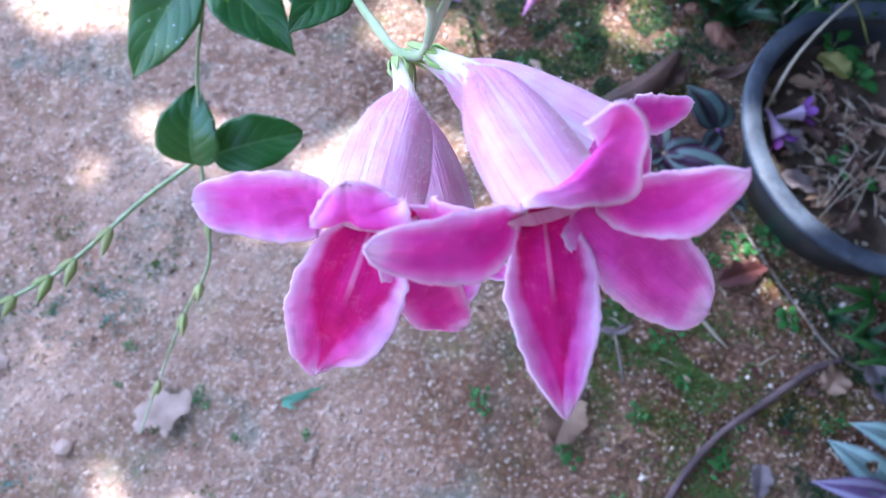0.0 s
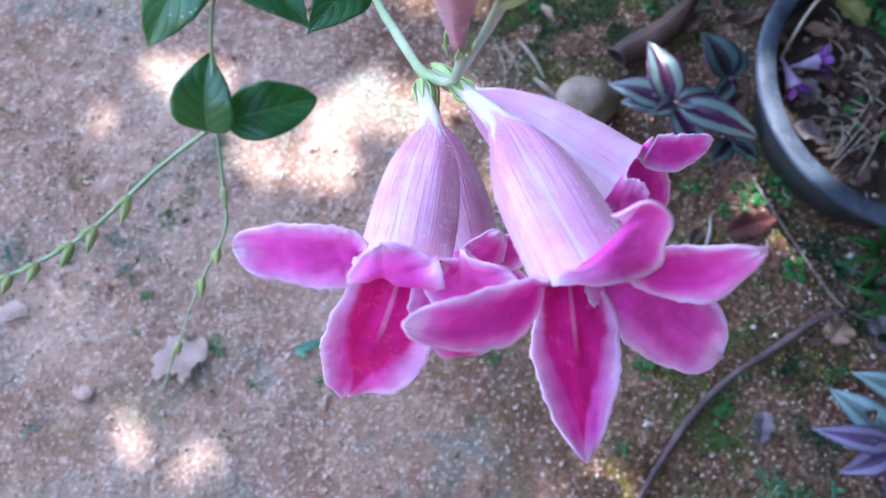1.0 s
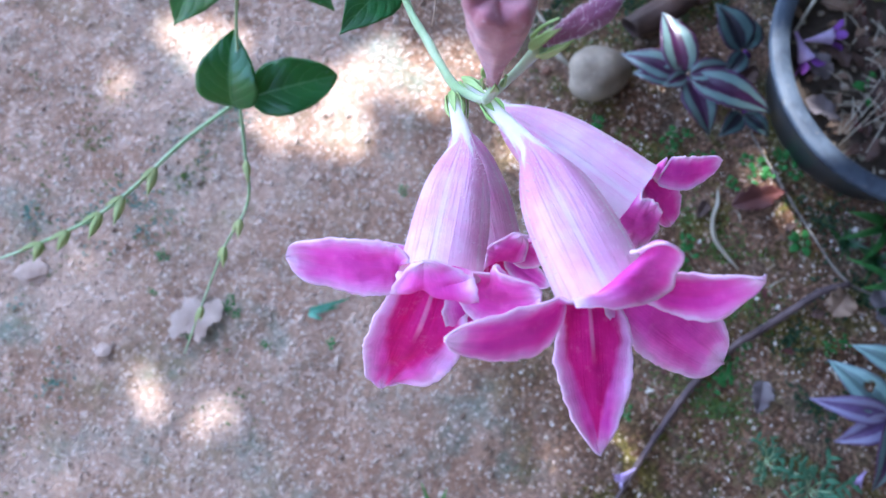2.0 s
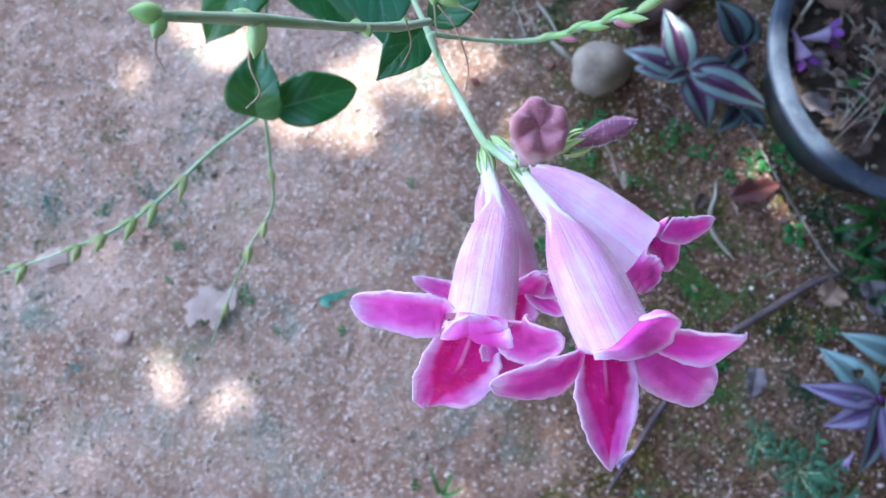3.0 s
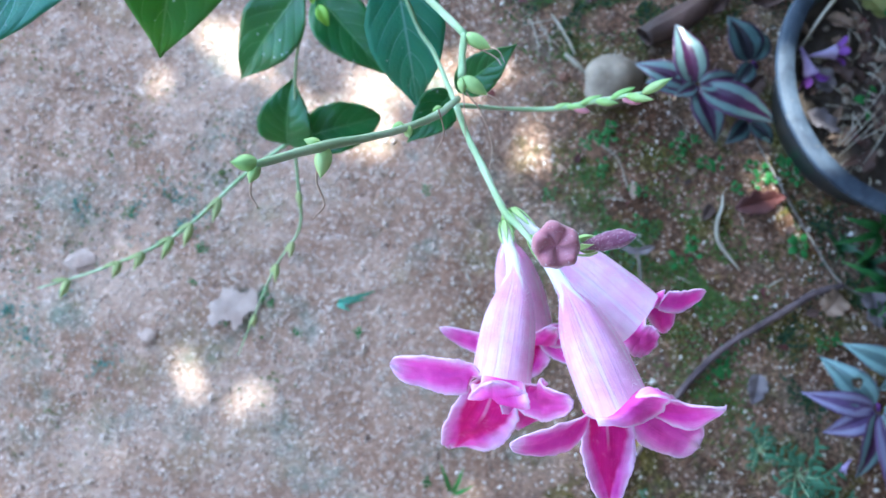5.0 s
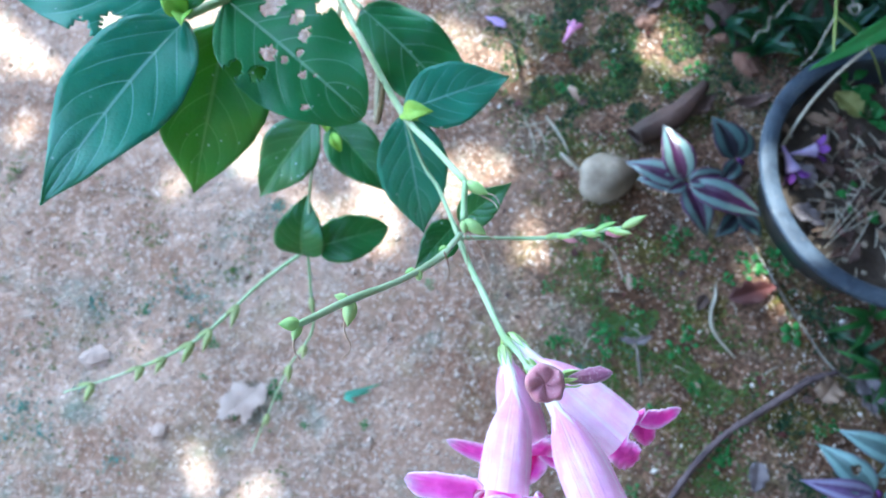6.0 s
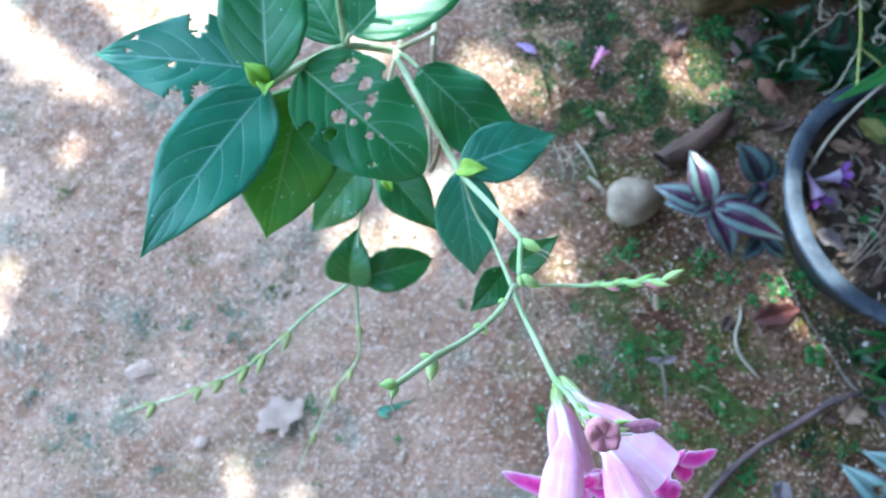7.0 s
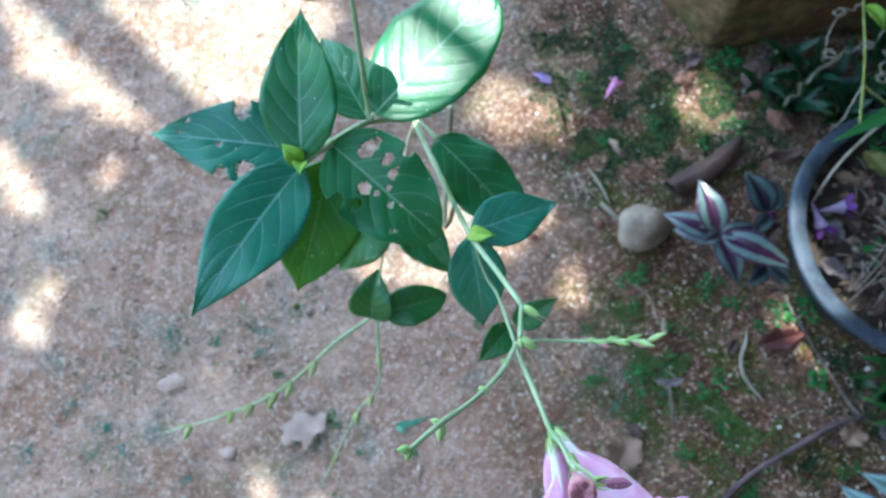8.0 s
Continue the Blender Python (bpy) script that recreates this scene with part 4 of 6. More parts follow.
            w *= 1 + 0.10 * noise.noise(V(s * 6, seed, rag)) + 0.07 * noise.noise(V(s * 19, seed, rag)) + 0.035 * noise.noise(V(s * 48, seed, rag))
            bowl = cup * w * (h * h) + ruffle * width * math.sin(s * 9 + seed + h * 2) * h * h * s + 0.04 * width * math.exp(-((h / 0.12) ** 2)) * (1 - s)
            bowl += width * (0.06 * noise.noise(V(s * 5, h * 2.2, seed)) + 0.05 * noise.noise(V(s * 11, h * 3.5, seed + 9)) * abs(h)) * min(1, s * 3)
            roll = curl * span * s**4
            free = p + side * (h * w) + n * (bowl + roll)
            k = min(1, s / blend)
            k = k * k * (3 - 2 * k)
            return self.ring(deg + h * half).lerp(free, k)

        ob = part("petal", grid(at, 44, 22), PETAL_DEEP if deep else PETAL, self.ob, "petal lobe with crimson centre and pale edge" if deep else "")
        thicken(ob, 0.00035)
        return ob


f = Flower((0.0795, 0.1395, 0.5790), (0.0853, 0.1244, 0.5960), (0.0938, 0.1020, 0.6048), 0.0069, axis=(0.30, -0.94, 0.12), squash=0.85, lip=(-40, 0.0036, 0.0036))
f.lobe(186, 36, (0.0959, 0.0774, 0.5932), 0.0122, 0.45, lift=(-0.0032, 0, 0), deep=True, cup=0.22, point=0.80, peak=0.40)
f.lobe(134, 30, (0.1165, 0.0920, 0.5905), 0.0128, 0.18, cup=0.10, point=0.42, peak=0.62, face=(-0.1, -0.3, 1))
f.lobe(96, 24, (0.1128, 0.0998, 0.6160), 0.0088, 0.35, cup=0.20, face=(-0.2, -0.80, 0.55), curl=-0.10, point=0.5, peak=0.62, ruffle=0.10)
f.hood(-66, 74, [(0.0885, 0.0966, 0.6145), (0.0952, 0.0968, 0.6146), (0.1015, 0.0996, 0.6112), (0.1012, 0.1016, 0.6180), (0.1002, 0.1025, 0.6228), (0.0968, 0.1030, 0.6264), (0.0938, 0.1026, 0.6224)])
f.lobe(268, 37, (0.0715, 0.0923, 0.6135), 0.0092, 0.22, lift=(0, -0.0012, 0.001), cup=0.10, face=(-0.15, -0.65, 0.75), peak=0.5, blend=0.55)

f = Flower((0.0732, 0.1450, 0.5675), (0.0748, 0.1300, 0.5804), (0.0710, 0.1046, 0.5930), 0.0068, axis=(-0.12, -0.98, 0.08), squash=0.85)
f.lobe(185, 38, (0.0613, 0.0881, 0.5683), 0.0160, 0.45, lift=(-0.0015, 0, 0), deep=True, cup=0.22, point=0.70, peak=0.42)
f.lobe(275, 36, (0.0461, 0.1074, 0.5902), 0.0100, 0.10, lift=(0, 0.0006, 0.002), cup=0.15, face=(0.1, -0.6, 0.8), peak=0.55, point=0.36)
f.lobe(2, 44, (0.0685, 0.1045, 0.6040), 0.0135, 1.50, cup=-0.15, point=0.55, peak=0.52)
f.lobe(82, 36, (0.0862, 0.1008, 0.6000), 0.0100, 0.40, cup=0.12, point=0.5, face=(-0.1, -0.5, 0.85))
f.lobe(126, 26, (0.0850, 0.0962, 0.5650), 0.0105, 0.30, cup=0.1, face=(0, -0.4, 1))

f = Flower((0.0760, 0.1490, 0.5660), (0.0830, 0.1405, 0.5720), (0.1043, 0.1205, 0.5825), 0.0079, axis=(0.80, -0.58, -0.05), label="pink trumpet flower turned sideways with curled lobes")
f.lobe(60, 40, (0.1200, 0.1282, 0.5840), 0.0062, 0.4, cup=0.15, face=(0.3, -0.6, 0.7), curl=0.05)
f.lobe(120, 34, (0.1142, 0.1185, 0.5735), 0.0075, 0.4, cup=0.1, face=(0.2, -0.3, 1))
f.lobe(185, 36, (0.1082, 0.1162, 0.5768), 0.0052, 0.4)
f.lobe(250, 36, (0.1048, 0.1142, 0.5795), 0.0048, 0.5)
f.lobe(325, 40, (0.1080, 0.1150, 0.5870), 0.0090, 0.6, cup=-0.1)

f = Flower((0.0745, 0.1490, 0.5630), (0.0755, 0.1420, 0.5560), (0.0825, 0.1185, 0.5475), 0.0072, axis=(0.15, -0.95, -0.2), label="pink trumpet flower partly hidden behind two others")
f.lobe(185, 38, (0.0850, 0.1060, 0.5370), 0.0140, 0.4, deep=True)
f.lobe(270, 36, (0.0573, 0.1188, 0.5501), 0.0070, 0.35, cup=0.1, face=(0, -0.5, 0.9))
f.lobe(0, 40, (0.0880, 0.1195, 0.5595), 0.0100, 0.7, cup=-0.1)
f.lobe(75, 36, (0.0935, 0.1200, 0.5560), 0.0080, 0.4, cup=0.1, face=(0, -0.5, 0.9))
f.lobe(130, 30, (0.0955, 0.1110, 0.5480), 0.0060, 0.4, face=(0, -0.4, 1))


def bud(base, tip, width, stem_from, skin, blunt=True):
    base, tip = Vector(base), Vector(tip)
    ob = new("bud")
    ob.parent = plant
    tagged(ob, "closed mauve flower bud with downy skin")
    ax = tip - base
    e = ax.orthogonal().normalized()
    e2 = ax.cross(e).normalized()

    def at(s, t):
        a = 2 * math.pi * t
        if not blunt:
            r, along = 0.30 + 0.70 * math.sin(math.pi * min(1, (s * 0.98 + 0.02) ** 1.4)) ** 0.75, s
            r *= 1 - s**10
        elif s < 0.7:
            u = s / 0.7
            r, along = 0.26 + 0.74 * (u * u * (3 - 2 * u)), 0.93 * u
        else:
            u = (s - 0.7) / 0.3
            r, along = max(0.0, math.cos(u * math.pi / 2)) ** 0.85, 0.93 + 0.10 * math.sin(min(1, u * 1.7) * math.pi / 2) - 0.09 * u**3
            along -= 0.05 * abs(math.sin(2.5 * a + 1.5 * u)) ** 4 * math.sin(math.pi * u)
        r *= width / 2 * (1 + (0.10 * math.cos(5 * a + 2 * s) + 0.04 * math.cos(9 * a - 7 * s)) * s * s + 0.12 * noise.noise(V(math.cos(a), math.sin(a), s * 3) * 2))
        return base + ax * along + (e * math.cos(a) + e2 * math.sin(a)) * r

    part("corolla", grid(at, 26, 36), skin, ob)
    r = random.Random(int(base.x * 1e5))
    verts, faces = [], []
    for _ in range(420):
        s, t = r.uniform(0.05, 0.98), r.random()
        p = at(s, t)
        d = (p - (base + ax * min(s, 0.85))).normalized() + V(r.uniform(-1, 1), r.uniform(-1, 1), r.uniform(-1, 1)) * 0.5
        w = d.orthogonal().normalized() * 0.00003
        k = len(verts)
        verts += [tuple(p + w), tuple(p - w), tuple(p + d.cross(w).normalized() * 0.00004), tuple(p + d * r.uniform(0.00015, 0.00034))]
        faces += [(k, k + 1, k + 3), (k + 1, k + 2, k + 3), (k + 2, k, k + 3)]
    tagged(raw("down", verts, faces, STYLE, ob), "fine pale hairs on the bud", kind="stuff")
    sepals(base, ax, ob, 0.0045, 5, 0.0017)
    mid = (Vector(stem_from) + base) / 2 + V(0.0006, 0, 0.001)
    part("pedicel", tube([stem_from, mid, base], [0.0008, 0.0007, 0.0010], 10, 8), STEM, ob)


bud((0.0783, 0.1334, 0.6030), (0.0762, 0.1280, 0.6385), 0.0084, (0.0785, 0.1380, 0.584), BUD)
bud((0.0836, 0.1312, 0.6200), (0.0917, 0.1317, 0.6317), 0.0036, (0.0785, 0.1380, 0.584), BUD_SMALL, False)


def calyx_pod(at, way, length, width, parent, hair=0.0, taper=6, skin=None):
    """A pointed green calyx left after the flower has fallen, with its dry style."""
    at, way = Vector(at), Vector(way).normalized()
    e = way.orthogonal().normalized()
    g2 = way.cross(e)

    def fn(s, t):
        a = 2 * math.pi * t
        r = width / 2 * (0.25 + math.sin(math.pi * s**0.8) ** 0.8) * (1 - s**taper) * (1 + 0.08 * math.cos(5 * a))
        return at + way * (length * s) + (e * math.cos(a) + g2 * math.sin(a)) * r

    ob = part("calyx", grid(fn, 10, 12), skin or SEPAL, parent)
    if hair:
        end = at + way * length
        part("dry_style", tube([end - way * 0.001, end + way * hair * 0.5 + V(0, 0, 0.001), end + way * hair + V(0, -0.002, 0)], [0.00022, 0.00018, 0.0001], 8, 5), DRY_HAIR, ob)
    return ob


# spent flowers along the upper branch and the sprays
calyx_pod(N_SPENT, (0.9, -0.5, 0.1), 0.0085, 0.0029, plant, 0.004)
calyx_pod(N_SPENT2, (0.9, -0.55, -0.1), 0.0085, 0.0030, plant, 0.006)
calyx_pod(N_SPENT2, (0.1, -0.9, -0.1), 0.0045, 0.0022, plant, 0.010)
for k in range(7):
    s = k / 6
    at = V(0.0900, 0.1893, 0.5357).lerp(V(0.1122, 0.1873, 0.5578), s)
    calyx_pod(at, V(0.9, (0.18 + 0.2 * s) * (-1) ** k, 0.65), 0.0062 + 0.0030 * s, 0.0015 + 0.0007 * s, plant)


def raceme_pods(line, places, size):
    """Slim spent calyces that hang to one side of a thin stem, with narrow bracts pressed to it."""
    pts = spline(line, 60)
    r = random.Random(int(size * 1e5))
    for s in places:
        i = min(int(s * 59), 57)
        d = (pts[i + 2] - pts[i]).normalized()
        calyx_pod(pts[i], d * r.uniform(0.5, 0.9) + V(0.1, -0.75, -0.2), size * r.uniform(0.7, 1.1), size * 0.26, plant, taper=3, skin=SPENT)
        leaf(pts[i] + V(0, 0, 0.0006), pts[i] + d * 0.011 + V(0, r.uniform(-0.002, 0.002), 0.001), (0, 0, 1), 0.0022, SPENT, plant, arch=0.1, fold=0.4, nu=6, nv=4, name="bract", rib=None)


raceme_pods(STEMS[12][1], (0.36, 0.46, 0.54, 0.63, 0.72, 0.90), 0.0150)
raceme_pods(STEMS[13][1], (0.30, 0.60, 0.74, 0.90), 0.0120)

# a spent raceme that reaches up beside the flowers, with a few plump calyces
UP_RACEME = [(0.0598, 0.1838, 0.5560), (0.0535, 0.1690, 0.5830), (0.0440, 0.1560, 0.6090), (0.0338, 0.1460, 0.6310), (0.0258, 0.1368, 0.6500)]
part("branch", tube(UP_RACEME, [0.0009, 0.0011, 0.0008, 0.0010, 0.0007], 32, 8, 0.15), STEM, plant)
for at, way, size, fat in (((0.0555, 0.1735, 0.5750), (-0.6, -0.3, 0.7), 0.0042, 0.50), ((0.0470, 0.1600, 0.6010), (-0.7, -0.2, 0.6), 0.0036, 0.55), ((0.0475, 0.1606, 0.6000), (0.2, -0.8, 0.4), 0.0036, 0.50), ((0.0340, 0.1462, 0.6305), (-0.1, -0.95, -0.1), 0.0062, 0.42), ((0.0335, 0.1458, 0.6315), (-0.8, 0.2, 0.3), 0.0036, 0.45), ((0.0262, 0.1372, 0.6492), (-0.75, -0.1, 0.45), 0.0046, 0.48), ((0.0262, 0.1372, 0.6492), (-0.3, -0.9, 0.1), 0.0036, 0.45)):
    calyx_pod(at, way, size, size * fat, plant)

# dry thread-like styles that still hang from the spent flowers
for pts in ([(0.0615, 0.1790, 0.5740), (0.0660, 0.1740, 0.5720), (0.0690, 0.1660, 0.5700), (0.0685, 0.1600, 0.5690)], [(0.0630, 0.1930, 0.5720), (0.0690, 0.1900, 0.5720), (0.0705, 0.1870, 0.5740)], [(0.0335, 0.1455, 0.6320), (0.0325, 0.1400, 0.6290), (0.0340, 0.1360, 0.6270), (0.0322, 0.1330, 0.6275)], [(0.0545, 0.1695, 0.5870), (0.0560, 0.1640, 0.5850), (0.0540, 0.1590, 0.5845)], [(0.0262, 0.1370, 0.6500), (0.0250, 0.1330, 0.6480), (0.0262, 0.1305, 0.6470)]):
    part("dry_style", tube(pts, [0.00025, 0.0002, 0.00015], 18, 5), DRY_HAIR, plant, "thin brown dry style")
for at, way in (((0.0960, 0.1880, 0.5405), (0.9, -0.3, 0.45)), ((0.1085, 0.1868, 0.5530), (0.85, -0.3, 0.5))):
    ob = part("bud", blob(Vector(at) + Vector(way) * 0.002, (0.0030, 0.0011, 0.0011), Vector(way).to_track_quat("X", "Z").to_matrix(), 12, 8, 0.1, 1.0, 2.0), BUD, plant, "tiny purple flower bud")


# ---- things lying on the ground ----
def turned(deg, tilt=0.0, lean=0.0):
    return Euler((radians(tilt), radians(lean), radians(deg))).to_matrix()


pebble = part("pebble", blob((0.226, 0.412, 0.010), (0.0315, 0.0260, 0.017), turned(30), 48, 30, 0.24, 1.0, 7.0), PEBBLE)
tagged(pebble, "smooth grey-brown rounded pebble half set in soil", "pebble")


def striped_plant(heart, tips, label):
    ob = thing("wandering_plant", label, "plant", "striped creepers")
    heart = Vector(heart)
    for k, (tip, width, *skin) in enumerate(tips):
        tip = Vector(tip)
        a = heart + (tip - heart) * 0.06 + V(0, 0, 0.004 + 0.001 * k)
        bitten = [(0.42, 0.25, 0.07, 0.30)] if len(skin) > 1 else []
        leaf(a, tip, (0.1, -0.2, 1), width * 1.38, skin[0] if skin else STRIPED, ob, arch=0.12, fold=0.35, wave=0.02, rib=None, nu=44 if bitten else 20, nv=32 if bitten else 16, wide=0.34, point=1.1, holes=bitten)
    root = V(heart.x + 0.012, heart.y + 0.006, -0.003)
    part("stem", tube([root, (root + heart) / 2 + V(0.004, 0, 0.004), heart + V(0, 0, 0.006)], [0.0022, 0.0020, 0.0016], 10, 8), FALLEN_DARK, ob)
    return ob


striped_plant((0.303, 0.397, 0.030), [((0.281, 0.459, 0.042), 0.026), ((0.244, 0.421, 0.030), 0.020), ((0.256, 0.404, 0.026), 0.018), ((0.326, 0.345, 0.024), 0.024), ((0.384, 0.366, 0.030), 0.024), ((0.345, 0.409, 0.038), 0.016), ((0.279, 0.385, 0.042), 0.012)], "purple creeper with silver-striped leaves beside the pot")
striped_plant((0.362, 0.428, 0.024), [((0.335, 0.473, 0.036), 0.026, STRIPED_SHADED), ((0.372, 0.470, 0.020), 0.020, STRIPED_SHADED), ((0.345, 0.405, 0.020), 0.015, STRIPED_SHADED)], "creeper with silver-striped leaves against the pot, colour darkened for shade")
striped_plant((0.362, 0.372, 0.012), [((0.338, 0.347, 0.016), 0.015, STRIPED_SHADED), ((0.388, 0.350, 0.012), 0.014, STRIPED_SHADED)], "small striped creeper shoot under the pot rim, colour darkened for shade")
striped_plant((0.472, 0.094, 0.022), [((0.421, 0.141, 0.024), 0.023, STRIPED_SILVER, "bitten"), ((0.401, 0.107, 0.026), 0.017, STRIPED_MAUVE), ((0.425, 0.071, 0.016), 0.019, STRIPED_MAUVE), ((0.453, 0.030, 0.018), 0.019), ((0.484, 0.000, 0.022), 0.022, STRIPED_MAUVE), ((0.520, 0.058, 0.034), 0.024), ((0.526, 0.104, 0.036), 0.022, STRIPED_SILVER)], "mauve and silver striped creeper with one bitten leaf")
striped_plant((0.498, 0.130, 0.026), [((0.441, 0.154, 0.028), 0.019, STRIPED_SILVER), ((0.474, 0.112, 0.024), 0.013, STRIPED_SILVER), ((0.545, 0.150, 0.040), 0.022), ((0.530, 0.112, 0.040), 0.018)], "pale silver-green striped creeper shoot on damp soil")


def dead_leaf(base, tip, width, material, label, up=(0, 0, 1), name="dead_leaf", **more):
    ob = leaf(base, tip, up, width, material, None, name=name, **{"arch": 0.05, "fold": 0.5, "wave": 0.07, "rib": material, "ragged": 0.35, "nu": 24, "nv": 16, **more})
    return tagged(ob, label, "dead leaf")


dead_leaf((-0.118, 0.184, 0.003), (-0.156, 0.146, 0.004), 0.036, DRY_PALE, "flat pale mauve dead leaf scrap lying on soil", wide=0.5, point=0.45, fold=0.08, wave=0.03, holes=[(0.1, 0.7, 0.15, 0.5), (0.9, -0.6, 0.2, 0.5)], nu=40, nv=30)
dead_leaf((0.215, 0.182, 0.003), (0.196, 0.140, 0.003), 0.034, DRY_OCHRE, "flat ochre torn leaf on soil", wide=0.5, point=0.45, holes=[(0.25, 0.5, 0.13, 0.4)], nu=40, nv=30)
dead_leaf((0.211, 0.190, 0.003), (0.226, 0.176, 0.006), 0.014, DRY_BROWN, "small dark brown leaf scrap")
dead_leaf((0.352, 0.284, 0.004), (0.405, 0.300, 0.005), 0.023, DRY_RED, "red-brown dead leaf on shaded soil", fold=0.9)
dead_leaf((0.330, 0.288, 0.002), (0.318, 0.270, 0.004), 0.012, DRY_BROWN, "dark leaf scrap beside a dry curl")
dead_leaf((0.455, 0.204, 0.003), (0.438, 0.184, 0.004), 0.027, DRY_OCHRE, "crumpled ochre leaf beside a fallen twig", wide=0.5, point=0.5, wave=0.10)
dead_leaf((0.484, 0.212, 0.003), (0.489, 0.172, 0.006), 0.026, DRY_MAUVE, "grey-mauve withered leaf on damp soil", wide=0.45, point=0.7)
dead_leaf((0.372, 0.122, 0.003), (0.365, 0.094, 0.003), 0.020, DRY_MAUVE, "grey withered leaf beside a twig", wide=0.35, point=0.8)
dead_leaf((0.372, 0.505, 0.006), (0.412, 0.512, 0.022), 0.014, DRY_BROWN, "long curled brown leaf against the pot", fold=1.2, arch=-0.35)
dead_leaf((0.366, 0.405, 0.004), (0.382, 0.424, 0.010), 0.020, DRY_BROWN, "dark withered leaf below the pot rim", fold=0.9)
dead_leaf((0.190, 0.520, 0.003), (0.202, 0.500, 0.003), 0.008, DRY_TAN, "tan leaf sliver on mossy soil")
dead_leaf((0.120, 0.590, 0.004), (0.096, 0.602, 0.004), 0.010, FALLEN, "small pale violet scrap on moss")


def rolled_leaf():
    a, b = V(0.258, 0.458, 0.011), V(0.338, 0.524, 0.013)
    ax = b - a
    side = ax.cross(V(0, 0, 1)).normalized()
    n = side.cross(ax).normalized()

    def at(s, t):
        # an open curl, wide at its broken end and drawn out to a point
        h = 2 * t - 1
        ang = radians(-80 + h * 186)
        r = (0.0040 + 0.0085 * math.sin(math.pi * (0.28 + 0.68 * s)) ** 1.2) * (0.86 + 0.22 * t) * (1 + 0.18 * noise.noise(V(s * 6, t * 4, 2)) + 0.08 * noise.noise(V(s * 22, t * 14, 4)) + 0.035 * math.sin(s * 95 + 4 * t))
        c = a + ax * s + side * (0.008 * math.sin(3.0 * s)) + V(0, 0, 0.002)
        return c + side * (math.cos(ang) * r * 1.15) + n * (math.sin(ang) * r * 0.9)

    ob = part("dead_leaf", grid(at, 36, 30), DRY_BROWN)
    thicken(ob, 0.0006)
    tagged(ob, "curled dark brown dry leaf lying on moss", "dead leaf")


rolled_leaf()
dead_leaf((0.322, 0.490, 0.004), (0.352, 0.512, 0.012), 0.020, DRY_BROWN, "broken dark leaf under a curled one", wave=0.15)
dead_leaf((0.282, 0.622, 0.003), (0.300, 0.634, 0.006), 0.016, TWIG, "grey curled leaf scrap by the planter", fold=0.8)


def fragment(x, y, size, deg, seed, material, label):
    """An angular bit of broken brick or hard clay, bedded in the soil."""
    bm = blob((x, y, ground_height(x, y) + size[2] * 0.3), size, turned(deg), 9, 6, 0.5, 1.6, seed)
    return tagged(part("brick_fragment", bm, material, smooth=False), label, "brick fragment", "brick fragments")


fragment(0.391, 0.557, (0.018, 0.013, 0.009), -55, 2.0, BRICK, "weathered red-brown brick fragment on moss")
fragment(0.279, 0.604, (0.013, 0.010, 0.007), 20, 5.0, BRICK, "small crumbling brick fragment on dark moss")
fragment(0.368, 0.589, (0.013, 0.008, 0.006), 5, 8.0, BRICK, "small red-brown brick fragment near the planter")
fragment(0.366, 0.616, (0.022, 0.018, 0.012), 70, 11.0, DRY_BROWN, "dark brown lump of clay by the planter")
fragment(0.180, 0.417, (0.005, 0.004, 0.003), 40, 14.0, BRICK, "tiny pinkish brick crumb beside a pebble")
fragment(-0.292, 0.205, (0.017, 0.012, 0.0035), 15, 17.0, CLAY, "flat pale clod of dry clay on soil")
fragment(-0.217, 0.134, (0.008, 0.008, 0.005), 15, 20.0, CLAY, "small round clod of dry clay on soil")


def stick(points, radii, material, name, label, category, lumps=0.15, steps=40):
    return tagged(part(name, tube(points, radii, steps, 9, lumps), material), label, category)


stick([(0.456, 0.212, 0.006), (0.428, 0.203, 0.006), (0.402, 0.187, 0.006), (0.372, 0.168, 0.005), (0.344, 0.151, 0.006), (0.318, 0.128, 0.005), (0.296, 0.103, 0.005), (0.262, 0.056, 0.005), (0.232, 0.010, 0.004)], [0.0030, 0.0040, 0.0034, 0.0036, 0.0032, 0.0036, 0.0033, 0.0026, 0.0020], TWIG, "twig", "long crooked purple-brown twig lying on soil", "twig", 0.30, 80)
stick([(0.374, 0.358, 0.003), (0.398, 0.310, 0.004), (0.428, 0.256, 0.003), (0.456, 0.214, 0.004), (0.500, 0.196, 0.003)], [0.0009, 0.0012, 0.0011, 0.0013, 0.0008], GREY_STALK, "twig", "thin straight grey stalk lying on soil", "twig", 0.3, 50)
stick([(0.340, 0.300, 0.002), (0.339, 0.286, 0.003), (0.3335, 0.270, 0.003), (0.3345, 0.252, 0.003), (0.345, 0.236, 0.003), (0.356, 0.223, 0.002)], [0.0008, 0.0019, 0.0022, 0.0024, 0.0019, 0.0006], STRAW, "dry_stalk", "curved pale dry stalk on soil", "dry stalk", 0.12)
stick([(0.253, 0.242, 0.002), (0.256, 0.228, 0.003), (0.258, 0.208, 0.003), (0.259, 0.192, 0.002)], [0.0016, 0.0015, 0.0016, 0.0009], GREY_STALK, "twig", "short grey twig bit on moss", "twig")
dead_leaf((0.254, 0.236, 0.005), (0.272, 0.243, 0.004), 0.009, DRY_MAUVE, "grey withered scrap on a short twig", fold=0.8)
dead_leaf((0.254, 0.236, 0.005), (0.238, 0.240, 0.004), 0.007, DRY_MAUVE, "small grey withered scrap beside a twig", fold=0.8)
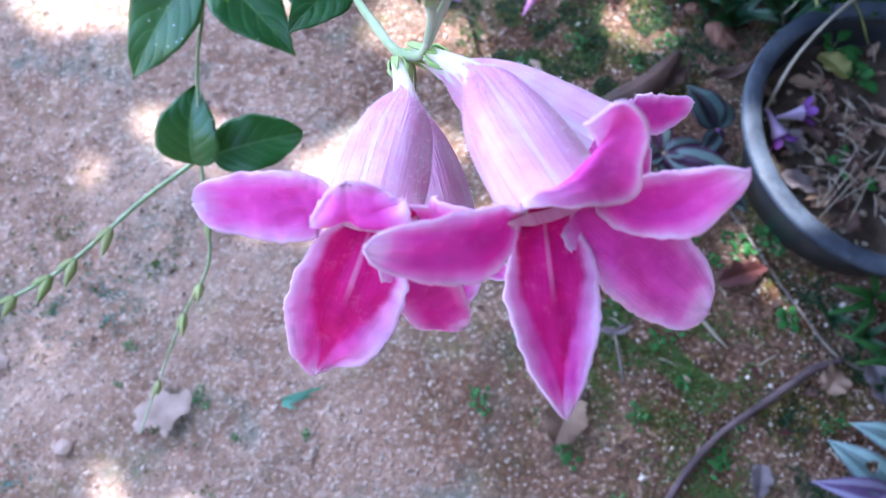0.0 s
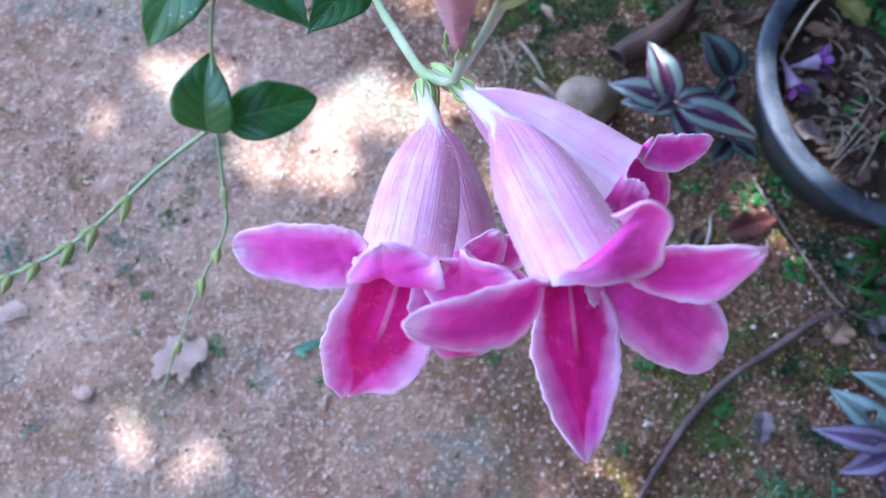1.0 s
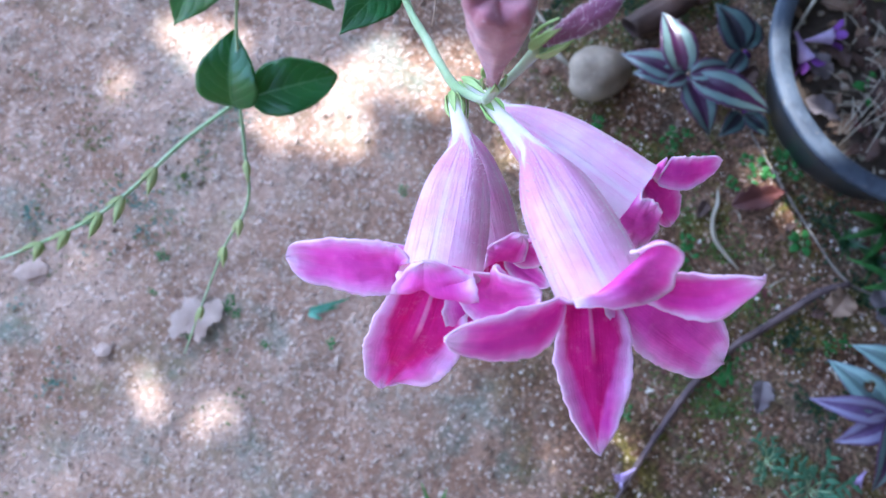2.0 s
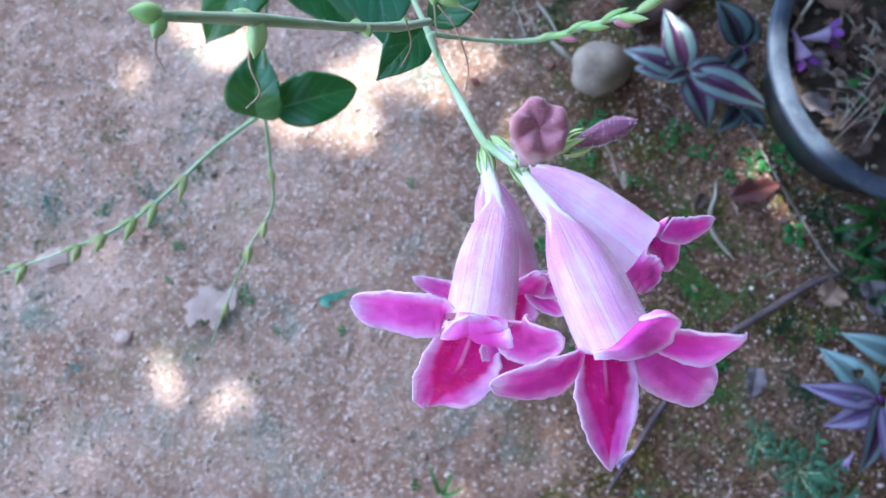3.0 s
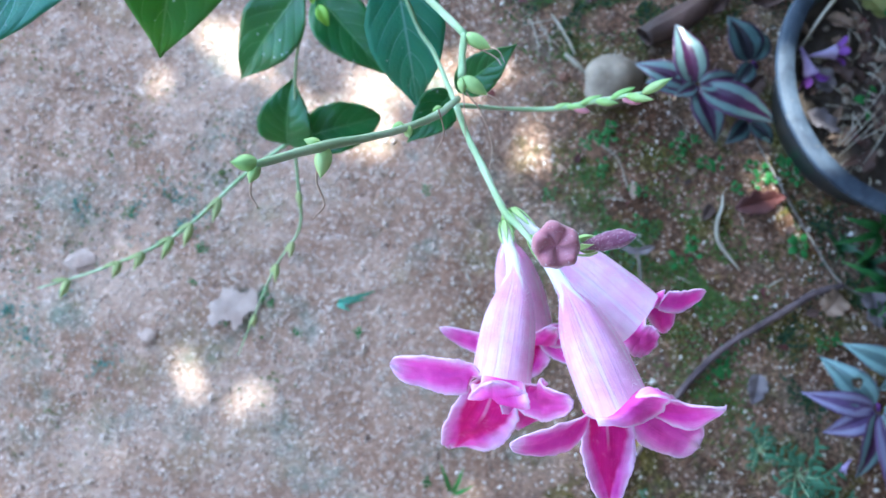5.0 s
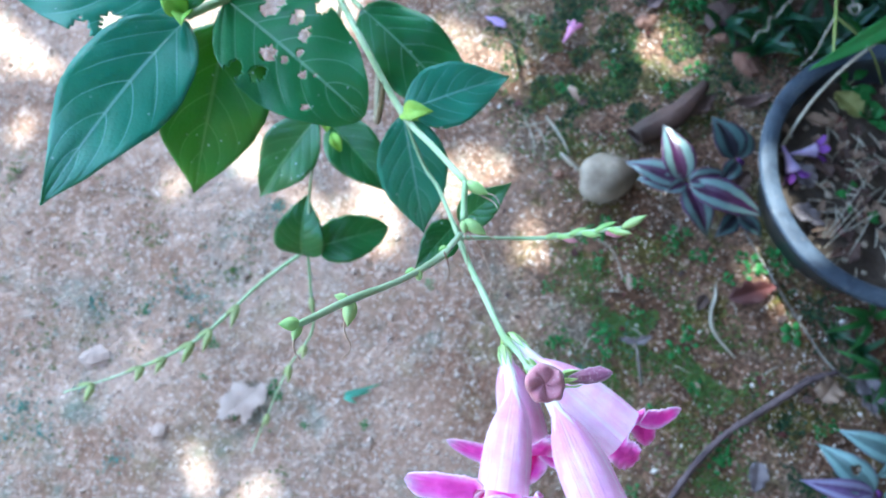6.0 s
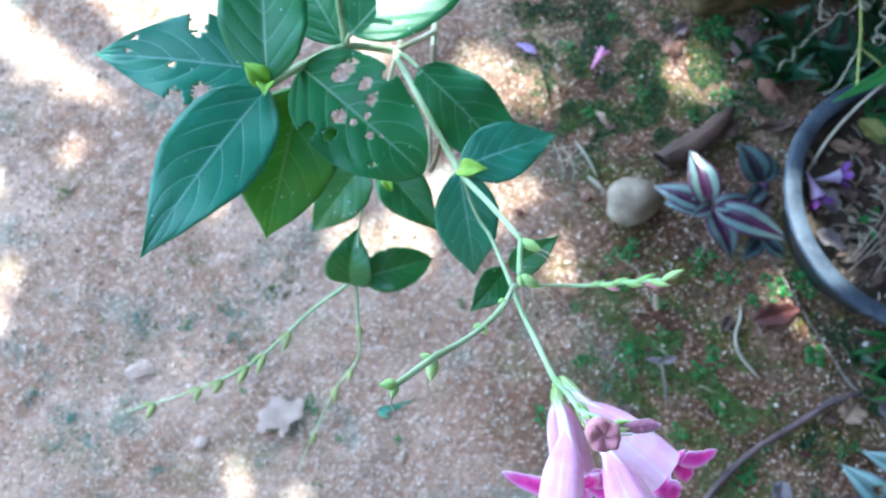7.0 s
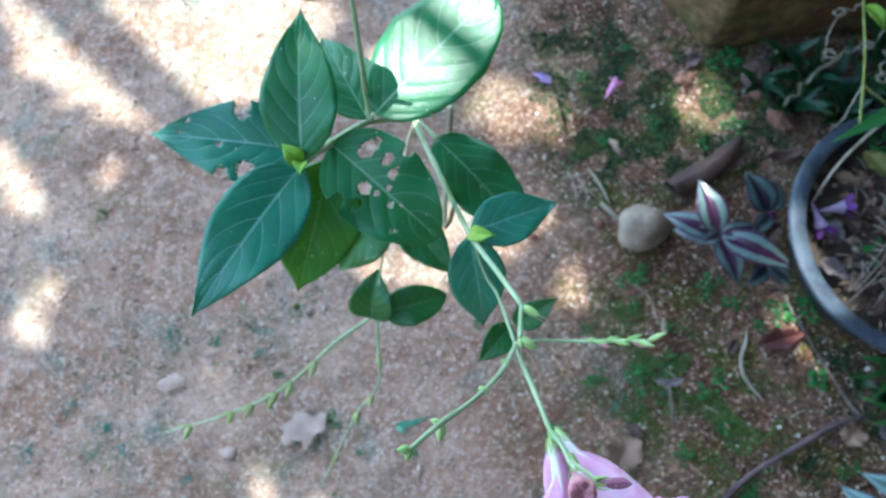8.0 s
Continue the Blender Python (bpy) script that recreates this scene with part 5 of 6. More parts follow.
stick([(0.165, 0.483, 0.002), (0.180, 0.460, 0.003), (0.190, 0.440, 0.002)], [0.0012, 0.0016, 0.0009], STRAW, "dry_stalk", "short pale straw piece on soil", "dry stalk")
stick([(0.180, 0.440, 0.002), (0.192, 0.428, 0.004), (0.202, 0.420, 0.002)], [0.0022, 0.0030, 0.0015], STRAW, "dry_stalk", "stubby pale dry stalk on soil", "dry stalk")
stick([(0.218, 0.345, 0.002), (0.235, 0.330, 0.003), (0.245, 0.300, 0.002)], [0.0006, 0.0007, 0.0005], STRAW, "dry_stalk", "thin dry grass stalk on moss", "dry stalk")


def small_flower(base, way, length, mat_tube, mat_lobe, label, name="fallen_flower"):
    base, way = Vector(base), Vector(way).normalized()
    ob = thing(name, label, "fallen flower", "fallen flowers")
    e = way.orthogonal().normalized()
    g2 = way.cross(e)

    def fn(s, t):
        a = 2 * math.pi * t
        r = length * (0.035 + 0.16 * s**1.6) * (1 + 0.12 * math.cos(5 * a) * s)
        return base + way * (length * 0.72 * s) + (e * math.cos(a) + g2 * math.sin(a) * 0.7) * r

    thicken(part("tube", grid(fn, 12, 18), mat_tube, ob), 0.0004)
    c = base + way * (length * 0.70)
    for k in range(5):
        a = 2 * math.pi * k / 5
        d = e * math.cos(a) + g2 * math.sin(a) * 0.7
        leaf(c + d * length * 0.16, c + d * length * 0.42 + way * length * 0.26, way, length * 0.24, mat_lobe, ob, arch=0.1, fold=0.2, nu=8, nv=6, name="petal", rib=None, wide=0.5, point=0.5)
    return ob


small_flower((0.388, 0.424, 0.078), (0.45, -0.80, -0.30), 0.038, FALLEN, FALLEN_DARK, "wilted pale violet trumpet flower lying in the pot")
small_flower((0.398, 0.418, 0.074), (0.95, 0.22, -0.10), 0.036, FALLEN, FALLEN_DARK, "wilted purple flower lying on pot soil")
small_flower((0.184, 0.572, 0.006), (0.5, 0.85, 0.1), 0.027, FALLEN_PINK, FALLEN_PINK, "faded pink fallen flower on mossy soil")
small_flower((0.456, 0.046, 0.006), (-0.6, -0.7, 0.0), 0.015, FALLEN, FALLEN, "small faded violet blossom under a creeper")
small_flower((0.255, 0.045, 0.006), (-0.7, -0.5, 0.0), 0.022, FALLEN, FALLEN, "faded pale violet blossom beside weeds")


# ---- crumbs of bark, leaf and straw strewn over the damp soil ----
rnd = random.Random(63)
for k in range(64):
    x, y = rnd.uniform(0.09, 0.45), rnd.uniform(0.09, 0.64)
    if math.hypot(x - 0.496, y - 0.396) < 0.15 or math.hypot(x - 0.226, y - 0.411) < 0.045:
        continue
    b, size = rnd.uniform(0, 6.28), rnd.uniform(0.006, 0.015)
    z = ground_height(x, y)
    p, q2 = V(x, y, z + 0.002), V(x + math.cos(b) * size, y + math.sin(b) * size, z + 0.0035)
    if k % 3 == 0:
        stick([p, (p + q2) / 2 + V(0.001, 0.001, 0.001), q2 + (q2 - p) * 0.4], [0.0005, 0.0007, 0.0004], STRAW, "dry_stalk", "thin pale straw bit on damp soil", "dry stalk", 0.2, 8)
    else:
        dead_leaf(p, q2, size * rnd.uniform(0.4, 0.75), rnd.choice((DRY_BROWN, DRY_RED, DRY_TAN)), "small dry leaf crumb on damp soil", nu=8, nv=6, wave=0.12)
for pts in ([(0.142, 0.478, 0.002), (0.150, 0.455, 0.004), (0.152, 0.432, 0.002)], [(0.150, 0.480, 0.002), (0.158, 0.462, 0.004), (0.172, 0.448, 0.002)], [(0.136, 0.470, 0.002), (0.150, 0.472, 0.004), (0.168, 0.478, 0.002)], [(0.158, 0.470, 0.002), (0.164, 0.448, 0.003), (0.162, 0.430, 0.002)]):
    stick(pts, [0.0005, 0.0007, 0.0004], STRAW, "dry_stalk", "thin dry grass straw in a loose bunch", "dry stalk", 0.2, 12)


# ---- litter and growth in the pot ----
stick([(0.388, 0.424, 0.074), (0.410, 0.462, 0.100), (0.445, 0.498, 0.118), (0.490, 0.530, 0.125), (0.540, 0.560, 0.11)], [0.0016, 0.0015, 0.0015, 0.0014, 0.0012], STRAW, "dry_stalk", "long pale dry stem arching over the pot", "dry stalk", 0.1)
rnd = random.Random(21)
for k in range(110):
    a, q = rnd.uniform(1.4, 5.0), rnd.uniform(0.02, 0.105)
    x, y = POT_AT.x + math.cos(a) * q, POT_AT.y + math.sin(a) * q
    b, size = rnd.uniform(0, 6.28), rnd.uniform(0.010, 0.030)
    p, q2 = V(x, y, 0.059), V(x + math.cos(b) * size, y + math.sin(b) * size, 0.066)
    if (q2 - POT_AT).xy.length > 0.112:
        q2 = p + (V(POT_AT.x, POT_AT.y, 0.064) - p).normalized() * size
    if k % 2 == 0:
        stick([p, (p + q2) / 2 + V(0, 0, 0.002), q2], [0.0005, 0.0008, 0.0004], STRAW, "dry_stalk", "short pale straw bit on pot soil", "dry stalk", 0.2, 12)
    else:
        dead_leaf(p, q2, size * rnd.uniform(0.35, 0.6), rnd.choice((DRY_BROWN, DRY_OCHRE, DRY_RED, DRY_BROWN, DRY_OCHRE)), "curled dry leaf among litter in the pot", nu=14, nv=10, wave=0.12)


def pot_weed(x, y, z, n, size, material, label, seed, up=1.0):
    r = random.Random(seed)
    ob = thing("weed", label, "weed", "weeds", V(x, y, z))
    for k in range(n):
        a = 2 * math.pi * k / n + r.uniform(-0.5, 0.5)
        q = size * r.uniform(0.3, 1.0)
        tip = V(math.cos(a) * q * 1.5, math.sin(a) * q * 1.5, size * up * r.uniform(0.3, 0.9))
        root = V(math.cos(a) * q * 0.4, math.sin(a) * q * 0.4, size * up * r.uniform(0.2, 0.6))
        leaf(root, tip, (0, 0, 1), size * r.uniform(0.45, 0.7), material, ob, arch=0.1, fold=0.2, nu=6, nv=4, rib=None, wide=0.45, point=0.6)
        part("stalk", tube([(0, 0, -0.002), tuple(root * 0.6), tuple(root)], [size * 0.03, size * 0.025, size * 0.02], 4, 5), STEM, ob)
    return ob


rnd = random.Random(8)
for k in range(46):
    a = rnd.uniform(2.2, 5.2)
    q = rnd.uniform(0.03, 0.108)
    c = V(POT_AT.x + math.cos(a) * q, POT_AT.y + math.sin(a) * q, 0.060)
    r = rnd.uniform(0.0022, 0.0052)
    tagged(part("pebble", blob(c, (r, r * rnd.uniform(0.6, 0.9), r * 0.6), turned(rnd.uniform(0, 180)), 8, 6, 0.3, 1.5, k), rnd.choice((PEBBLE, STRAW, PEBBLE, DRY_BROWN))), "small rough stone among litter in the pot", "pebble", "stones in the pot")
for k in range(6):
    b = -0.35 + rnd.uniform(-1.1, 1.1)
    c = V(0.440 + rnd.uniform(-0.012, 0.025), 0.352 + rnd.uniform(-0.016, 0.016), 0.066)
    d = V(math.cos(b), math.sin(b) + 0.5, 0.05) * rnd.uniform(0.014, 0.030)
    stick([c - d, c + V(0, 0, 0.003), c + d], [0.0004, 0.0006, 0.0003], STRAW, "dry_stalk", "pale straw in a loose bundle in the pot", "dry stalk", 0.2, 10)
dead_leaf((0.398, 0.366, 0.064), (0.428, 0.346, 0.066), 0.018, DRY_MAUVE, "pale ridged dry leaf in the pot", fold=0.8, wave=0.12)
dead_leaf((0.404, 0.410, 0.062), (0.422, 0.388, 0.064), 0.022, DRY_MAUVE, "flat grey dry leaf in the pot", wide=0.5, point=0.5)
dead_leaf((0.452, 0.490, 0.066), (0.474, 0.462, 0.070), 0.024, YELLOWING, "yellowing leaf on litter in the pot", wide=0.5, point=0.6)
dead_leaf((0.384, 0.458, 0.064), (0.404, 0.442, 0.066), 0.012, DRY_OCHRE, "rust-brown dry leaf inside the pot")
dead_leaf((0.420, 0.462, 0.064), (0.446, 0.450, 0.068), 0.015, DRY_OCHRE, "curled rust-brown leaf on pot soil", fold=0.9)
dead_leaf((0.424, 0.440, 0.064), (0.442, 0.428, 0.066), 0.013, DRY_OCHRE, "rust-brown leaf scrap on pot soil")
pot_weed(0.462, 0.380, 0.054, 9, 0.014, WEED, "small bright green seedling in the pot", 3)
pot_weed(0.470, 0.360, 0.054, 7, 0.012, WEED, "small green weed growing in pot soil", 5)
pot_weed(0.486, 0.470, 0.056, 8, 0.022, WEED, "green leafy weed in the pot", 7)
pot_weed(0.468, 0.500, 0.056, 6, 0.020, WEED, "green weed at the pot edge", 8)

# ---- small weeds scattered over the soil ----
def clump(x, y, n, spread, size, seed):
    """A seedling clump of small rounded leaves close to the soil."""
    r = random.Random(seed)
    ob = thing("weed", "clump of tiny round green leaves on soil", "weed", "weeds", V(x, y, ground_height(x, y)))
    for k in range(n):
        a, q = r.uniform(0, 6.28), spread * r.random() ** 0.7
        c = V(math.cos(a) * q, math.sin(a) * q, 0.0015 + 0.005 * r.random() * (1 - q / spread * 0.6))
        b, w = r.uniform(0, 6.28), size * r.uniform(0.6, 1.3)
        leaf(c, c + V(math.cos(b) * w, math.sin(b) * w, r.uniform(-0.1, 0.5) * w), (0, 0, 1), w * r.uniform(0.75, 1.0), WEED, ob, arch=0.12, fold=0.15, nu=5, nv=4, rib=None, wide=0.5, point=0.5)
        if k % 2 == 0:
            part("stalk", tube([tuple(c * 0.3 + V(0, 0, -0.002)), tuple(c * 0.7), tuple(c)], [0.0004, 0.0004, 0.0003], 3, 4), STEM, ob)
    return ob


kinds = [clump(0.216, 0.353, 14, 0.010, 0.0042, 31), clump(0.299, 0.351, 18, 0.012, 0.0040, 32), clump(0.169, 0.233, 9, 0.007, 0.0045, 33), clump(0.224, 0.240, 22, 0.014, 0.0042, 34)]
SPOTS = [(0.229, 0.362), (0.203, 0.346), (0.312, 0.356), (0.295, 0.338), (0.216, 0.323), (0.179, 0.237), (0.228, 0.226), (0.218, 0.250), (0.309, 0.243), (0.257, 0.270), (0.355, 0.307), (0.136, 0.175), (0.204, 0.129), (0.271, 0.164), (0.313, 0.189), (0.344, 0.137), (0.356, 0.150), (0.166, 0.290), (0.402, 0.333), (0.410, 0.329), (0.253, 0.299), (0.437, 0.151), (0.449, 0.155), (-0.175, 0.226), (-0.182, 0.190), (-0.252, 0.254), (-0.101, 0.168), (-0.110, 0.181), (-0.075, 0.147), (-0.142, 0.150), (0.180, 0.520), (0.240, 0.545), (0.300, 0.520), (0.155, 0.600), (0.205, 0.640), (0.335, 0.545), (0.310, 0.625), (0.330, 0.630), (-0.015, 0.150), (0.045, 0.290), (0.335, 0.120), (0.250, 0.090), (0.055, 0.010), (0.380, 0.320), (0.330, 0.330)]
rnd = random.Random(77)
for k, (x, y) in enumerate(SPOTS):
    s = rnd.uniform(0.65, 1.2) * (0.6 if x < 0.1 else 1.0)
    m = pose(x + rnd.uniform(-0.003, 0.003), y + rnd.uniform(-0.003, 0.003), ground_height(x, y), 0, 0, rnd.uniform(0, 360))
    copy_thing(kinds[k % 4], m @ Matrix.Scale(s, 4))
pot_weed(0.417, 0.251, 0.0, 6, 0.012, WEED, "small rosette of round green leaves beside a stalk", 41, 0.4)
pot_weed(0.336, 0.634, 0.0, 6, 0.013, WEED, "small green weed against the planter", 43, 0.6)
pot_weed(0.350, 0.622, 0.0, 5, 0.012, WEED, "round-leaved weed by the planter", 44, 0.5)
pot_weed(0.296, 0.229, 0.0, 3, 0.011, WEED, "pair of small blue-green seedling leaves", 42, 0.3)


def grass_tuft(x, y, blades, label, z=0.0, material=None):
    ob = thing("grass_tuft", label, "grass", "grass tufts", V(x, y, z))
    for (dx, dy, dz), width in blades:
        tip = V(dx, dy, dz)
        leaf((tip.x * 0.05, tip.y * 0.05, -0.002), tip, (0.1, -0.2, 1), width, material or GRASS, ob, arch=0.14, fold=0.5, wave=0.01, nu=16, nv=6, name="blade", rib=None, wide=0.25, point=0.8)
    return ob


grass_tuft(0.500, 0.270, [((-0.052, 0.004, 0.030), 0.011), ((-0.060, -0.020, 0.022), 0.008), ((-0.030, 0.030, 0.040), 0.009), ((-0.040, -0.040, 0.020), 0.009), ((0.03, 0.02, 0.04), 0.009)], "broad-bladed green grass tuft below the pot")
grass_tuft(0.505, 0.215, [((-0.058, 0.018, 0.022), 0.008), ((-0.050, -0.010, 0.026), 0.009), ((-0.030, -0.035, 0.030), 0.008), ((0.02, 0.03, 0.03), 0.008)], "narrow green grass tuft beside the pot")
grass_tuft(0.080, 0.000, [((-0.012, 0.030, 0.016), 0.004), ((0.010, 0.026, 0.018), 0.004), ((0.020, 0.010, 0.014), 0.004)], "tiny green grass seedling on soil")
grass_tuft(0.520, 0.560, [((-0.095, -0.050, 0.105), 0.014), ((-0.040, -0.060, 0.110), 0.012), ((-0.070, 0.010, 0.090), 0.012), ((0.02, -0.04, 0.12), 0.012)], "tall green grass leaning over the pot")
grass_tuft(0.420, 0.610, [((-0.060, -0.020, 0.040), 0.014), ((-0.050, 0.020, 0.050), 0.012), ((-0.020, -0.050, 0.045), 0.013), ((0.030, -0.030, 0.050), 0.013), ((-0.035, -0.050, 0.030), 0.012), ((0.0, 0.03, 0.06), 0.012)], "broad green grass, planter shade put into its dark colour", material=GRASS_SHADED)
grass_tuft(0.400, 0.640, [((-0.045, 0.0, 0.040), 0.012), ((-0.040, -0.030, 0.035), 0.012), ((0.03, 0.0, 0.05), 0.012), ((0.01, -0.04, 0.045), 0.012)], "broad green grass against the planter, colour darkened for shade", material=GRASS_SHADED)
grass_tuft(0.365, 0.600, [((-0.030, -0.030, 0.030), 0.011), ((0.020, -0.034, 0.034), 0.012), ((-0.036, 0.010, 0.030), 0.011), ((0.034, 0.006, 0.040), 0.012), ((0.0, -0.045, 0.03), 0.011)], "broad green grass near the planter, colour darkened for shade", material=GRASS_SHADED)
grass_tuft(0.455, 0.560, [((-0.040, -0.030, 0.045), 0.012), ((-0.045, 0.010, 0.050), 0.012), ((0.010, -0.030, 0.06), 0.012), ((0.04, 0.02, 0.06), 0.012)], "green grass crowding the pot, colour darkened for shade", material=GRASS_SHADED)
grass_tuft(-0.040, 0.175, [((0.030, 0.004, 0.006), 0.006), ((0.040, 0.012, 0.008), 0.005), ((0.016, -0.008, 0.006), 0.005)], "flattened blue-green grass blades on soil", material=LEAF_BLUE)


# dense grass and leaves, green darkened for shade, fill the corner behind and beside the pot
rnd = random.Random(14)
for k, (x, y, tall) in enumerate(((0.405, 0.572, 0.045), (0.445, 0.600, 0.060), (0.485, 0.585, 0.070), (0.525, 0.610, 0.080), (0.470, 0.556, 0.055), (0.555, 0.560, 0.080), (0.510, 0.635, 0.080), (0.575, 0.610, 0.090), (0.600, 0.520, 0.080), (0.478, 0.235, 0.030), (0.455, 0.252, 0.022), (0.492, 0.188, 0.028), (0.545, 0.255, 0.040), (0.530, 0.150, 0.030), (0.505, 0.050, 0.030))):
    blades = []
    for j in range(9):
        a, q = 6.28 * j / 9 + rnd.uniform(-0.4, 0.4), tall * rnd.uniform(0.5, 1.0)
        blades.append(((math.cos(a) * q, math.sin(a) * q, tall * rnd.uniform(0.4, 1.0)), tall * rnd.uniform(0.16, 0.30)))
    grass_tuft(x, y, blades, "leafy green grass beside the pot, colour darkened for shade", material=GRASS_SHADED)


def feathery_weed(x, y, stems, reach, label, seed):
    """A low weed of lax stems set with many narrow grey-green leaflets."""
    r = random.Random(seed)
    ob = thing("weed", label, "weed", "weeds", V(x, y, ground_height(x, y)))
    for k in range(stems):
        a = 2 * math.pi * (k + r.uniform(-0.3, 0.3)) / stems
        q = reach * r.uniform(0.55, 1.1)
        line = spline([V(0, 0, -0.002), V(math.cos(a) * q * 0.4, math.sin(a) * q * 0.4, q * 0.35), V(math.cos(a + 0.3) * q, math.sin(a + 0.3) * q, q * r.uniform(0.2, 0.55))], 12)
        part("stalk", tube(line[::3], [0.0006, 0.0005, 0.0004], 8, 5), STEM, ob)
        for i in range(3, 13):
            b = a + (1.0 if i % 2 else -1.0) * r.uniform(0.5, 1.1)
            w = q * r.uniform(0.22, 0.42)
            leaf(line[i], line[i] + V(math.cos(b) * w, math.sin(b) * w, r.uniform(-0.2, 0.4) * w), (0, 0, 1), w * r.uniform(0.28, 0.42), FEATHER, ob, arch=0.12, fold=0.3, nu=5, nv=3, rib=None, wide=0.45, point=0.8)
    return ob


feathery_weed(0.408, 0.030, 8, 0.040, "feathery grey-green weed beside a creeper", 51)
feathery_weed(0.372, 0.052, 6, 0.026, "small feathery green weed on soil", 52)
feathery_weed(0.426, 0.002, 6, 0.030, "low grey-green feathery weed on soil", 53)
feathery_weed(0.258, -0.006, 5, 0.022, "small feathery green seedling on soil", 54)


def leaning_blade():
    """One long broad blade of grass that bows from behind the pot over its rim."""
    ob = thing("tall_grass", "long broad bright green grass blade over the pot", "grass", "grass tufts", V(0.60, 0.60, 0.0))
    off = V(0.60, 0.60, 0.0)
    leaf(V(0.520, 0.545, 0.205) - off, V(0.352, 0.434, 0.214) - off, (0.1, -0.35, 1), 0.021, GRASS, ob, arch=0.10, fold=0.35, wave=0.01, nu=30, nv=8, name="blade", wide=0.40, point=0.8)
    part("stalk", tube([V(0, 0, -0.004), V(-0.01, -0.004, 0.10), V(-0.045, -0.03, 0.185), V(-0.080, -0.055, 0.205)], [0.0022, 0.0020, 0.0018, 0.0012], 16, 7), STEM, ob)


leaning_blade()


# ---- a dry vine hanging in front of the planter ----
def dry_vine():
    ob = thing("dry_vine", "withered tangled vine with one green stem by the pot", "vine", at=V(0, 0, 0))
    part("stem", tube([(0.408, 0.480, 0.150), (0.414, 0.524, 0.152), (0.417, 0.560, 0.155), (0.419, 0.620, 0.158), (0.425, 0.70, 0.160), (0.46, 0.80, 0.08), (0.48, 0.83, -0.004)], [0.0010, 0.0013, 0.0012, 0.0013, 0.0014, 0.0016, 0.002], 50, 8, 0.15), STEM_VINE, ob)
    part("tendril", tube([(0.414, 0.524, 0.152), (0.404, 0.506, 0.146), (0.396, 0.490, 0.140), (0.386, 0.482, 0.136)], [0.0011, 0.0007, 0.0006, 0.0004], 20, 6, 0.3), STRAW, ob)
    part("tendril", tube([(0.414, 0.524, 0.152), (0.440, 0.512, 0.140), (0.470, 0.508, 0.11), (0.50, 0.50, 0.069)], [0.0012, 0.0009, 0.0008, 0.0007], 24, 6, 0.2), STEM_VINE, ob)
    r = random.Random(12)
    for a, b in (((0.417, 0.570, 0.155), (0.376, 0.545, 0.135)), ((0.385, 0.560, 0.140), (0.395, 0.600, 0.155)), ((0.417, 0.566, 0.155), (0.455, 0.590, 0.150)), ((0.395, 0.600, 0.155), (0.418, 0.612, 0.158)), ((0.445, 0.585, 0.150), (0.440, 0.540, 0.140)), ((0.376, 0.545, 0.135), (0.352, 0.518, 0.110))):
        a, b = Vector(a), Vector(b)
        pts = [a.lerp(b, k / 5) + V(r.uniform(-1, 1), r.uniform(-1, 1), r.uniform(-1, 1)) * (0.004 if 0 < k < 5 else 0) for k in range(6)]
        part("tendril", tube(pts, [0.0007, 0.0006, 0.0008, 0.0005], 24, 6, 0.5), STRAW, ob)
    for c in ((0.395, 0.602, 0.155), (0.388, 0.562, 0.142), (0.420, 0.566, 0.156), (0.440, 0.540, 0.140)):
        c = Vector(c)
        pts = [c + V(math.cos(k * 1.3) * 0.006 + r.uniform(-1, 1) * 0.002, math.sin(k * 1.3) * 0.005, r.uniform(-1, 1) * 0.003) for k in range(9)]
        part("tendril", tube(pts, [0.0006, 0.0007, 0.0004], 36, 6, 0.4), STRAW, ob)
    leaf((0.420, 0.610, 0.158), (0.440, 0.586, 0.150), (0.2, -0.3, 1), 0.016, BRACT, ob, arch=0.2, fold=0.5, name="leaf", rib=None)


dry_vine()


